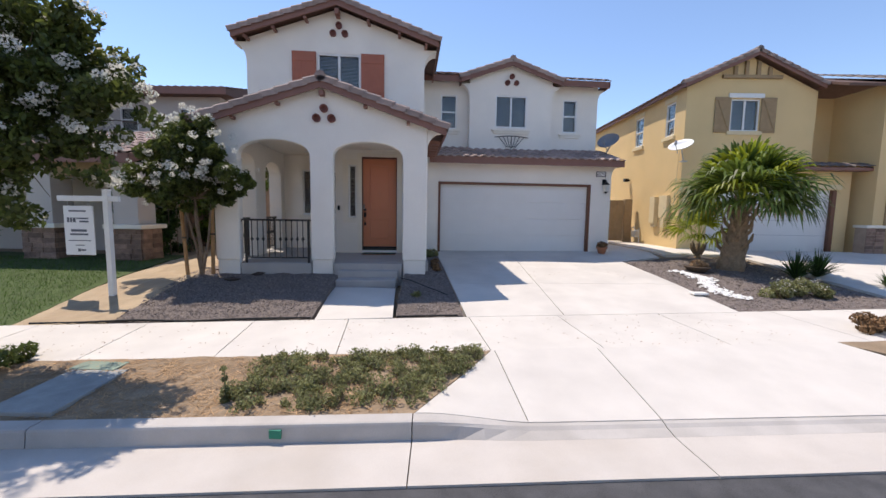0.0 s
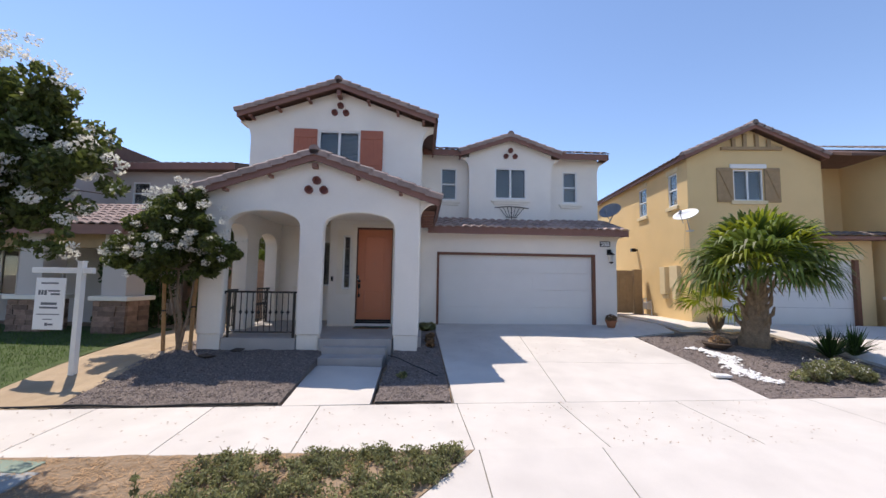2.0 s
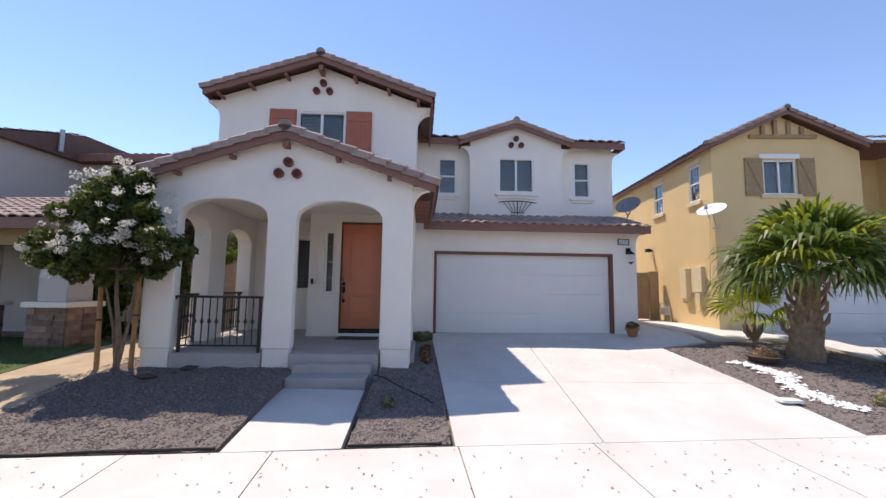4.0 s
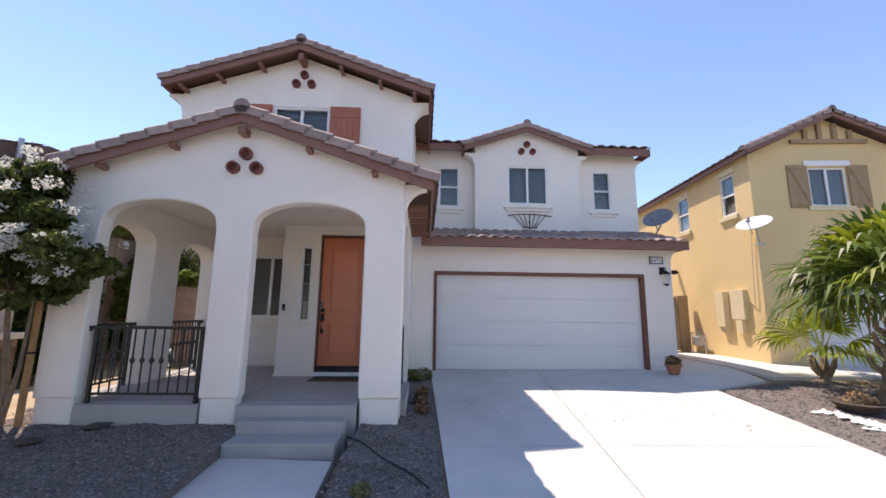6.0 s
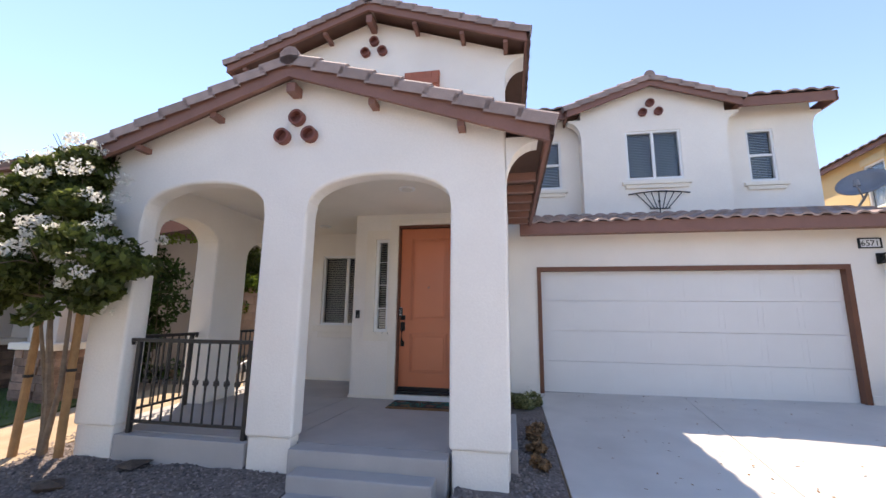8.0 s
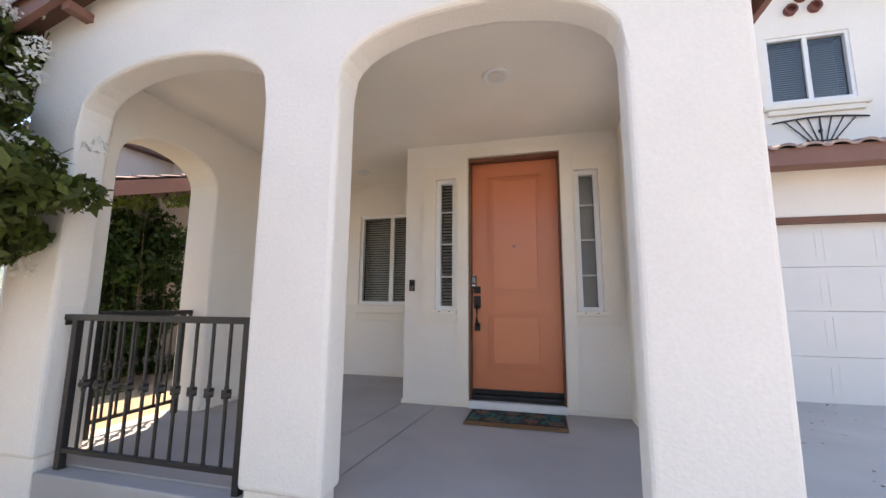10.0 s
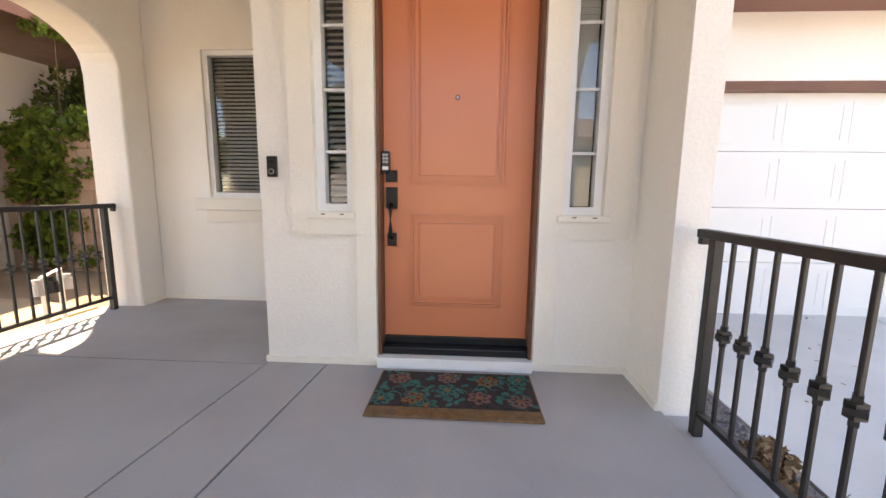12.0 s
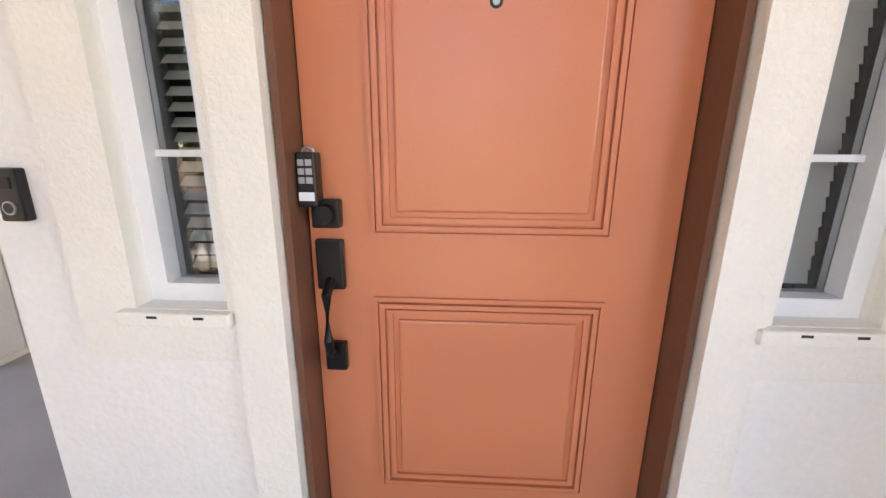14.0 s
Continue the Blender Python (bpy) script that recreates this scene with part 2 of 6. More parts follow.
def tube(bm, pts, radii, seg=8):
    """A tapered tube along points."""
    rings = []
    pts = [Vector(p) for p in pts]
    for i, p in enumerate(pts):
        d = (pts[min(i + 1, len(pts) - 1)] - pts[max(i - 1, 0)]).normalized()
        q = d.to_track_quat('Z', 'Y')
        rings.append([bm.verts.new(p + q @ Vector((radii[i] * math.cos(2 * math.pi * k / seg), radii[i] * math.sin(2 * math.pi * k / seg), 0))) for k in range(seg)])
    for a, b in zip(rings, rings[1:]):
        for k in range(seg):
            bm.faces.new((a[k], a[(k + 1) % seg], b[(k + 1) % seg], b[k]))
    bm.faces.new(rings[0][::-1])
    bm.faces.new(rings[-1])
    return bm


from mathutils.geometry import tessellate_polygon


def plate(bm, outer, holes, a, b, axis="y"):
    """A plate cut from a plane outline with holes, between two depths along an axis. Outline in (x, z) for y, (y, z) for x, (x, y) for z."""
    loops = [outer, *holes]
    flat = [p for lp in loops for p in lp]

    def at(p, d):
        return {"y": (p[0], d, p[1]), "x": (d, p[0], p[1]), "z": (p[0], p[1], d)}[axis]
    tris = tessellate_polygon([[Vector((p[0], p[1], 0)) for p in lp] for lp in loops])
    A = [bm.verts.new(at(p, a)) for p in flat]
    B = [bm.verts.new(at(p, b)) for p in flat]
    for t in tris:
        for V, o in ((A, 1), (B, -1)):
            try:
                bm.faces.new([V[i] for i in t][::o])
            except ValueError:
                pass
    k = 0
    for lp in loops:
        n = len(lp)
        for i in range(n):
            j = (i + 1) % n
            bm.faces.new((A[k + i], A[k + j], B[k + j], B[k + i]))
        k += n
    return bm


def rect(x0, x1, z0, z1):
    return [(x0, z0), (x1, z0), (x1, z1), (x0, z1)]


def arch(x0, x1, z0, spring, top, n=18):
    """The outline of an opening with an elliptic head, from its left foot over the head to its right foot."""
    c, h = (x0 + x1) / 2, (x1 - x0) / 2
    head = [(c - h * math.cos(math.pi * i / n), spring + (top - spring) * math.sin(math.pi * i / n) ** 0.85) for i in range(n + 1)]
    return [(x0, z0), *head, (x1, z0)]


def far_edge(x):
    return 4.96 + 0.16 * (x - 1.45)


def near_edge(x):
    return 3.54 + 0.143 * (x - 1.68)


def kerb_line(x):
    return 2.0 + 0.10 * (x - 0.76)


def ease(v):
    v = max(0.0, min(1.0, v))
    return v * v * (3 - 2 * v)


def land(x, y):
    """The height of the ground."""
    f = far_edge(max(-20, min(20, x)))
    n, k = near_edge(max(-20, min(20, x))), kerb_line(max(-20, min(20, x)))
    if y < k:
        return 0.53
    if y < n:
        return 0.53 + 0.05 * (y - k) / (n - k)
    if y < f:
        return 0.58 + 0.03 * (y - n) / (f - n)
    z = 0.61 + 0.46 * min(1, (y - f) / (11.8 - f))
    return z + 0.12 * ease((y - f) / 2.4) * ease((1.25 - x) / 0.7) * (1 - ease((y - 7.6) / 3))


def turned(degrees, scale, about, to, lift=0.0, level=0.0):
    """A similarity in plan that takes the point about to the point to; heights scale about a level."""
    m = Matrix.Rotation(radians(degrees), 4, 'Z') @ Matrix.Diagonal((scale, scale, scale, 1))
    return Matrix.Translation((to[0], to[1], level + lift)) @ m @ Matrix.Translation((-about[0], -about[1], -level))


# the street, its kerb and the lots in front of the house, drawn in the street's axes, lie turned against the house
YARD = Matrix(((0.9818, 0.062, 0, -0.8236), (-0.1138, 0.9945, 0, 0.7538), (0, 0, 1, 0), (0, 0, 0, 1)))
settled = set()


def settle():
    """Turn all that was drawn in the street's axes since the last call into the house's axes."""
    tops = [o for o in scene.collection.objects if o.parent is None and o.type in ('MESH', 'EMPTY') and o.name not in settled]
    for o in tops:
        settled.add(o.name)
        pieces = [o] + [c for c in o.children_recursive]
        for c in pieces:
            if c.type == 'MESH':
                c.data.transform(YARD)
                c.data.update()
        if o.type == 'EMPTY':
            o.location = YARD @ o.location
            for c in o.children:
                c.matrix_parent_inverse = Matrix.Translation(-o.location)


def keep_place(m=None):
    """Things drawn since the last call stay where they are, or move as a whole."""
    for o in [o for o in scene.collection.objects if o.parent is None and o.type in ('MESH', 'EMPTY') and o.name not in settled]:
        settled.add(o.name)
        if m is not None:
            o.matrix_world = m @ Matrix.Translation(o.location)


def patch(name, p00, p10, p01, p11, nu, nv, dz, mat, parent=None, label="", rough=0.0, skirt=0.1, height=None):
    """A four-sided piece of paving or bed that follows the land, with a rim."""
    vs, fs = [], []
    h = height or land
    for j in range(nv + 1):
        for i in range(nu + 1):
            u, v = i / nu, j / nv
            x = (1 - v) * ((1 - u) * p00[0] + u * p10[0]) + v * ((1 - u) * p01[0] + u * p11[0])
            y = (1 - v) * ((1 - u) * p00[1] + u * p10[1]) + v * ((1 - u) * p01[1] + u * p11[1])
            z = h(x, y) + dz
            if rough:
                z += rough * (noise.noise((x * 3.1, y * 3.1, 4)) + 0.5 * noise.noise((x * 9, y * 9, 1)))
            vs.append((x, y, z))
    w = nu + 1
    for j in range(nv):
        for i in range(nu):
            a = j * w + i
            fs.append((a, a + 1, a + w + 1, a + w))
    rim = list(range(w)) + [j * w + nu for j in range(1, nv + 1)] + [nv * w + i for i in range(nu - 1, -1, -1)] + [j * w for j in range(nv - 1, 0, -1)]
    base = len(vs)
    vs += [(vs[i][0], vs[i][1], vs[i][2] - skirt) for i in rim]
    m = len(rim)
    for k in range(m):
        a, b = rim[k], rim[(k + 1) % m]
        fs.append((a, base + k, base + (k + 1) % m, b))
    return raw(name, vs, fs, mat, parent, label)


def leaves(rng, centres, radii, count, size, flat=0.75, droop=0.0):
    """Diamond leaves scattered in lumps: vertices and faces."""
    centres, radii = np.array(centres, float), np.array(radii, float)
    w = radii ** 2.2
    pick = rng.choice(len(centres), count, p=w / w.sum())
    d = rng.normal(size=(count, 3))
    d /= np.linalg.norm(d, axis=1)[:, None]
    r = radii[pick] * rng.uniform(0.35, 1.0, count) ** 0.5
    pos = centres[pick] + d * r[:, None] * np.array((1, 1, flat))
    a = rng.normal(size=(count, 3))
    a[:, 2] -= droop
    a /= np.linalg.norm(a, axis=1)[:, None]
    b = np.cross(a, rng.normal(size=(count, 3)))
    b /= np.linalg.norm(b, axis=1)[:, None]
    s = size * rng.uniform(0.6, 1.35, count)[:, None]
    V = np.stack([pos - a * s, pos + b * s * 0.5, pos + a * s, pos - b * s * 0.5], 1).reshape(-1, 3)
    F = np.arange(count * 4).reshape(-1, 4).tolist()
    return V.tolist(), F


def stones(rng, pts, sizes, squash=0.6):
    """Rough little six-pointed stones at points: vertices and faces."""
    V, F = [], []
    for (x, y, z), s in zip(pts, sizes):
        k = len(V)
        q = rng.uniform(0.6, 1.25, 6) * s
        t = rng.uniform(0, 3.14)
        c, n = math.cos(t), math.sin(t)
        V += [(x + q[0] * c, y + q[0] * n, z), (x - q[1] * n, y + q[1] * c, z), (x - q[2] * c, y - q[2] * n, z), (x + q[3] * n, y - q[3] * c, z), (x, y, z + q[4] * squash), (x, y, z - q[5] * 0.5)]
        F += [(k, k + 1, k + 4), (k + 1, k + 2, k + 4), (k + 2, k + 3, k + 4), (k + 3, k, k + 4), (k + 1, k, k + 5), (k + 2, k + 1, k + 5), (k + 3, k + 2, k + 5), (k, k + 3, k + 5)]
    return V, F


def tile_field(p0, u, v, nu, nv, lift=0.03, wave=0.035):
    """Rows of curved roof tiles on a slope from an eave corner p0, along u (eave) and v (upslope): vertices and faces."""
    p0, u, v = Vector(p0), Vector(u), Vector(v)
    nrm = u.cross(v).normalized()
    if nrm.z < 0:
        nrm = -nrm
    V, F = [], []
    du, dv = u / nu, v / nv
    prof = [(0, 0), (0.18, 0.75), (0.4, 1), (0.62, 0.75), (0.8, 0.1), (1, 0)]
    for j in range(nv):
        for i in range(nu):
            k = len(V)
            o = p0 + du * i + dv * j
            for e, hgt in ((-0.06, lift), (1.0, 0.004)):
                for a, h in prof:
                    V.append(o + du * a + dv * e + nrm * (h * wave + hgt))
            for a, h in prof:
                V.append(o + du * a + dv * -0.06 + nrm * (h * wave + lift - 0.03))
            n = len(prof)
            for a in range(n - 1):
                F.append((k + a, k + a + 1, k + n + a + 1, k + n + a))
                F.append((k + 2 * n + a, k + 2 * n + a + 1, k + a + 1, k + a))
    return V, F


# ---------------- ground ----------------
def ground_sheet():
    xs = [-900, -300, -100, -45, -25, *np.arange(-16, 20.1, 0.5), 30, 60, 120, 300, 900]
    ys = [-900, -300, -100, -40, -15, -6, *np.arange(-2, 0.4, 0.5), 0.6, 1.0, 1.2, 1.4, 1.6, 1.8, 2.0, 2.1, 2.2, 2.3, *np.arange(2.4, 20, 0.4), 25, 45, 100, 300, 900]
    vs, fs = [], []
    for y in ys:
        for x in xs:
            vs.append((x, y, (0.30 if y < kerb_line(max(-20, min(20, x))) - 0.02 else (land(x, y) - (0.04 if (y > far_edge(max(-20, min(20, x))) + 0.3 and not (-1.8 < x < 0.9 and y < 8.0)) or abs(x) > 21 else 0.25)))))
    w = len(xs)
    for j in range(len(ys) - 1):
        for i in range(w - 1):
            a = j * w + i
            fs.append((a, a + 1, a + w + 1, a + w))
    return raw("ground", vs, fs, soil)


tagged(ground_sheet(), "bare dry brown soil of the house lots", "ground", kind="structure")


def road_height(x, y):
    return 0.385 + 0.03 * min(1, max(0, (1.3 - y) / 5))


road = tagged(patch("road", (-60, -9), (60, -9), (-60, kerb_line(-60) - 0.72), (60, kerb_line(60) - 0.72), 40, 10, 0, asphalt, height=road_height, skirt=0.05), "dark grey worn asphalt street", "road", kind="structure")
gutter = thing("gutter", (0, 1.5, 0.38), "pale stained concrete gutter along the street", "gutter", kind="structure")
for a, b in ((-22, -8), (-8, -3.2), (-3.2, 0.755), (0.765, 3.06), (3.07, 7.0), (7.01, 22)):
    patch("gutter_slab", (a, kerb_line(a) - 0.72), (b, kerb_line(b) - 0.72), (a, kerb_line(a) - 0.1), (b, kerb_line(b) - 0.1), 12, 4, 0, gutter_mat, gutter, height=lambda x, y: 0.405 - 0.02 * ease((y - kerb_line(x) + 0.72) / 0.5), skirt=0.06)


def kerb_top(x):
    """Full height beside the planting strip, dropped in front of the driveway."""
    return 0.535 - 0.11 * ease((x - 0.8) / 1.1) * (1 - ease((x - 7.2) / 1.2))


def kerb_piece(a, b, parent):
    bm = bmesh.new()
    rows = []
    n = max(4, int((b - a) * 5))
    for i in range(n + 1):
        x = a + (b - a) * i / n
        k, t = kerb_line(x), kerb_top(x)
        low = 1 - (t - 0.425) / 0.11
        face = 0.045 + 0.16 * low
        prof = [(k - 0.14 - 0.05 * low, 0.36), (k - 0.14 - 0.05 * low, 0.386), (k - 0.14 + face * 0.35, t - 0.025), (k - 0.14 + face * 0.55, t - 0.006), (k - 0.14 + face, t), (k + 0.02, t + 0.002), (k + 0.02, 0.36)]
        rows.append([bm.verts.new((x, y, z)) for y, z in prof])
    for r, s in zip(rows, rows[1:]):
        for j in range(len(r) - 1):
            bm.faces.new((r[j], s[j], s[j + 1], r[j + 1]))
    bm.faces.new(rows[0])
    bm.faces.new(rows[-1][::-1])
    return part("kerb_stone", bm, kerb_mat, parent)


kerb = thing("kerb", (0, 2.0, 0.4), "weathered concrete kerb that drops at the driveway", "kerb", kind="structure")
for a, b in ((-22, -9), (-9, -5), (-5, -2.32), (-2.31, 0.755), (0.765, 3.06), (3.07, 7.0), (7.01, 12), (12.01, 22)):
    kerb_piece(a, b, kerb)
part("kerb_mark", plate(bmesh.new(), rect(-0.42, -0.32, 0.425, 0.495), [], kerb_line(-0.37) - 0.145, kerb_line(-0.37) - 0.12), green_paint, kerb, "green painted survey mark")

strip = tagged(patch("planting_strip", (-22, kerb_line(-22) + 0.022), (0.77, kerb_line(0.77) + 0.022), (-22, near_edge(-22) - 0.008), (1.65, near_edge(1.65) - 0.008), 160, 14, 0.0, soil, rough=0.02), "dry brown planting strip between kerb and sidewalk", "planting strip", kind="structure")
strip_2 = tagged(patch("planting_strip_2", (7.5, kerb_line(7.5) + 0.022), (22, kerb_line(22) + 0.022), (6.62, near_edge(6.62) - 0.008), (22, near_edge(22) - 0.008), 60, 10, 0.0, soil, rough=0.02), "dry brown planting strip past the driveway", "planting strip", kind="structure")
# sidewalk slabs
pavement = thing("pavement", (0, 4.2, 0.6), "sunlit pale concrete sidewalk with scored joints", "sidewalk", kind="structure")
edges = [-22, -18, -14, -10.3, -8.9, -7.5, -6.1, -4.65, -3.2, -1.73, -0.33, 1.58, 3.08, 4.9, 7.1, 8.6, 10.1, 11.6, 14, 18, 22]
for a, b in zip(edges, edges[1:]):
    a2, b2 = a + 0.006, b - 0.006
    lean = 0.16
    patch("sidewalk_slab", (a2 + lean * 0.5, near_edge(a2)), (b2 + lean * 0.5, near_edge(b2)), (a2 - lean * 0.5, far_edge(a2) - 0.008), (b2 - lean * 0.5, far_edge(b2) - 0.008), 4, 4, 0, concrete, pavement)


def left_edge(y):
    return 1.47 - 0.54 * (y - 4.96) / 6.6


def mid_edge(y):
    return 3.07 + 0.035 * (y - 3.6)


driveway = thing("driveway", (3.5, 8, 0.8), "wide pale concrete driveway with control joints", "driveway", kind="structure")
G4 = 0.006
for (ya, yb, yc), (za, zb, zc) in (((4.965, 5.22, 5.72), (7.09, 7.35, 7.63)), ((7.10, 7.36, 7.64), (12.0, 12.0, 12.0))):
    patch("driveway_slab", (left_edge(ya), ya), (mid_edge(yb) - G4, yb), (left_edge(za), za), (mid_edge(zb) - G4, zb), 6, 10, 0.004, concrete, driveway)
    ra, rb = (6.4, 6.44) if ya < 6 else (6.44, 6.36)
    patch("driveway_slab", (mid_edge(yb) + G4, yb), (ra, yc), (mid_edge(zb) + G4, zb), (rb, zc), 6, 10, 0.004, concrete, driveway)
patch("driveway_slab", (6.372, 10.15), (7.9, 10.95), (6.372, 12.6), (8.2, 12.6), 6, 6, 0.004, concrete, driveway)
patch("driveway_slab", (6.4, 12.61), (8.2, 12.61), (6.4, 22), (8.2, 22), 4, 10, 0.004, concrete, driveway)


def apron_height(x, y):
    k, n = kerb_line(x) + 0.02, near_edge(x)
    v = max(0, min(1, (y - k) / (n - k)))
    return kerb_top(x) + (0.58 - kerb_top(x)) * v


apron = thing("driveway_apron", (3.5, 2.8, 0.5), "pale concrete driveway apron sloping to the gutter", "apron", kind="structure")
def ky(x):
    return kerb_line(x) + 0.024
patch("apron_slab", (0.78, ky(0.78)), (1.80, ky(1.8)), (1.66, near_edge(1.66) - 0.012), (1.70, near_edge(1.7) - 0.012), 8, 6, 0.004, concrete, apron, height=apron_height)
patch("apron_slab", (1.812, ky(1.81)), (3.06, ky(3.06)), (1.712, near_edge(1.71) - 0.012), (3.06, near_edge(3.06) - 0.012), 8, 6, 0.004, concrete, apron, height=apron_height)
patch("apron_slab", (3.072, ky(3.07)), (7.4, ky(7.4)), (3.072, near_edge(3.07) - 0.012), (6.6, near_edge(6.6) - 0.012), 14, 6, 0.004, concrete, apron, height=apron_height)

front_walk = thing("front_walk", (-0.4, 5.7, 0.65), "concrete front walk leading to the porch steps", "walkway", kind="structure")
patch("walk_slab", (-0.93, far_edge(-0.93)), (0.27, far_edge(0.27)), (-1.17, 6.62), (0.12, 6.62), 5, 8, 0.004, concrete, front_walk, height=lambda x, y: 0.61 + 0.11 * max(0, (y - 4.6) / 2.0))
# beds
bed_left = tagged(patch("gravel_bed_left", (-3.9, far_edge(-3.9) + 0.05), (-1.0, far_edge(-1.0) + 0.05), (-4.6, 8.2), (-1.24, 8.2), 34, 36, 0.0, gravel_bed, skirt=0.3, rough=0.03), "grey gravel planting bed in front of the porch", "gravel bed", kind="structure")
bed_right = tagged(patch("gravel_bed_right", (0.31, far_edge(0.31) + 0.05), (1.42, far_edge(1.42) + 0.05), (0.16, 11.7), (0.92, 11.7), 12, 60, 0.0, gravel_bed, skirt=0.3, rough=0.02), "narrow grey gravel bed beside the driveway", "gravel bed", kind="structure")
bed_drive = tagged(patch("gravel_bed_side", (6.43, 5.75), (10.4, 6.4), (6.45, 10.1), (9.4, 11.4), 34, 34, 0.0, gravel_bed, skirt=0.3, rough=0.03), "brown gravel bed between the two driveways", "gravel bed", kind="structure")
sand_strip = tagged(patch("dirt_strip", (-5.1, far_edge(-5.1)), (-3.88, far_edge(-3.88)), (-6.1, 10.5), (-4.55, 10.5), 14, 30, 0.005, sand, rough=0.03), "bare sandy dirt strip beside the porch", "dirt", kind="structure")
lawn = tagged(patch("lawn", (-18, far_edge(-18)), (-5.1, far_edge(-5.1)), (-18, 9.3), (-6.05, 9.3), 30, 14, 0.0, lawn_base, rough=0.02), "shaded green front lawn of the neighbouring house", "lawn", kind="structure")
neighbour_drive = thing("driveway_2", (13, 9, 0.9), "pale concrete driveway of the yellow house", "driveway", kind="structure")
patch("driveway_slab", (10.42, far_edge(10.42)), (16.5, far_edge(16.5)), (10.6, 13.15), (16.5, 13.15), 6, 10, 0.02, concrete, neighbour_drive)
patch("driveway_slab", (8.25, 11.2), (10.55, 11.5), (8.25, 22), (9.66, 22), 4, 10, 0.03, concrete, neighbour_drive)


settle()


# ---------------- house pieces ----------------
def window_unit(parent, x0, x1, z0, z1, y, lights=2, hung=False, blinds=True, grid=0, blind_low=None, closed=False, sign=1, axis="y"):
    """A vinyl window in a wall that faces -y (or faces along x): frame, panes, blind slats, near-black box for the
    unlit room behind.
    """
    def P(a0, a1, d0, d1, c0, c1):
        d0, d1 = y + sign * d0, y + sign * d1
        d0, d1 = min(d0, d1), max(d0, d1)
        return (a0, a1, d0, d1, c0, c1) if axis == "y" else (d0, d1, a0, a1, c0, c1)
    f = 0.045
    bars = [P(x0, x0 + f, -0.012, 0.06, z0, z1), P(x1 - f, x1, -0.012, 0.06, z0, z1), P(x0 + f, x1 - f, -0.012, 0.06, z0, z0 + f), P(x0 + f, x1 - f, -0.012, 0.06, z1 - f, z1)]
    mid = (x0 + x1) / 2
    zm = z0 + (z1 - z0) * 0.5
    if hung:
        bars.append(P(x0 + f, x1 - f, 0.0, 0.05, zm - 0.025, zm + 0.025))
    elif lights == 2:
        bars.append(P(mid - 0.03, mid + 0.03, 0.0, 0.05, z0 + f, z1 - f))
    for g in range(grid):
        zz = z0 + (z1 - z0) * (g + 1) / (grid + 1)
        bars.append(P(x0 + f, x1 - f, 0.022, 0.034, zz - 0.008, zz + 0.008))
    frame_ob = part("window", boxes(*bars), vinyl, parent, "white vinyl window with blinds")
    if hung:
        panes = [(x0 + f, x1 - f, z0 + f, zm - 0.025), (x0 + f, x1 - f, zm + 0.025, z1 - f)]
    elif lights == 2:
        panes = [(x0 + f, mid - 0.03, z0 + f, z1 - f), (mid + 0.03, x1 - f, z0 + f, z1 - f)]
    else:
        panes = [(x0 + f, x1 - f, z0 + f, z1 - f)]
    for a, b, c, d in panes:
        p = part("pane", boxes(P(a, b, 0.036, 0.042, c, d)), glass, frame_ob)
        p.visible_shadow = False
    if blinds:
        V, F = [], []
        zz = z1 - f - 0.01
        sh = 0.0195 if closed else 0.012
        while zz > (blind_low or z0 + f):
            k = len(V)
            for a, d, c in ((x0 + f, 0.085, zz - sh), (x1 - f, 0.085, zz - sh), (x1 - f, 0.11 - 0.015 * closed, zz + sh), (x0 + f, 0.11 - 0.015 * closed, zz + sh)):
                q = P(a, a, d, d, c, c)
                V.append((q[0], q[2], c))
            F.append((k, k + 1, k + 2, k + 3))
            zz -= 0.036
        raw("blind", V, F, blind_mat, frame_ob, "white slatted blind")
    # shallow near-black box: the room's shade is put into its colour
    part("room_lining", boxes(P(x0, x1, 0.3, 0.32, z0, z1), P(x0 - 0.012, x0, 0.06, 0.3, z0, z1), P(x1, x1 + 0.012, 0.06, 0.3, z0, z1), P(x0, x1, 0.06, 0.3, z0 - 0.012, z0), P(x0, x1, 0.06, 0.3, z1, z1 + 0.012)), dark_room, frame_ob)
    return frame_ob


def sill(parent, x0, x1, z, y, mat):
    bm = boxes((x0, x1, y - 0.07, y + 0.02, z - 0.07, z), (x0 + 0.06, x1 - 0.06, y - 0.045, y + 0.02, z - 0.15, z - 0.07), bevel=0.012)
    return part("window_sill", bm, mat, parent)


def rake_row(roof, apex, foot, y0, y1, mat, n):
    """Overlapping edge tiles down a gable's sloping edge."""
    ax, az = apex
    fx, fz = foot
    d = Vector((fx - ax, 0, fz - az))
    L = d.length / n
    d.normalize()
    up = Vector((-d.z, 0, d.x)) if d.x > 0 else Vector((d.z, 0, -d.x))
    bm = bmesh.new()
    prof = [(0.0, -0.09), (0.0, 0.02), (0.035, 0.055), (0.1, 0.065), (0.2, 0.05), (0.28, 0.0), (0.28, -0.03)]
    ring = []
    for s, lift in ((-0.01, 0.0), (L * 1.12, 0.032)):
        ring.append([bm.verts.new(d * s + up * (h + lift) + Vector((0, y0 + a * (y1 - y0) / 0.28, 0))) for a, h in prof])
    for i in range(len(prof) - 1):
        bm.faces.new((ring[0][i], ring[1][i], ring[1][i + 1], ring[0][i + 1]))
    bm.faces.new(ring[0])
    bm.faces.new(ring[1][::-1])
    first = part("tile", bm, mat, roof)
    o = Vector((ax, 0, az))
    first.location = o
    for i in range(1, n):
        c = first.copy()
        scene.collection.objects.link(c)
        c.location = o + d * (L * i)


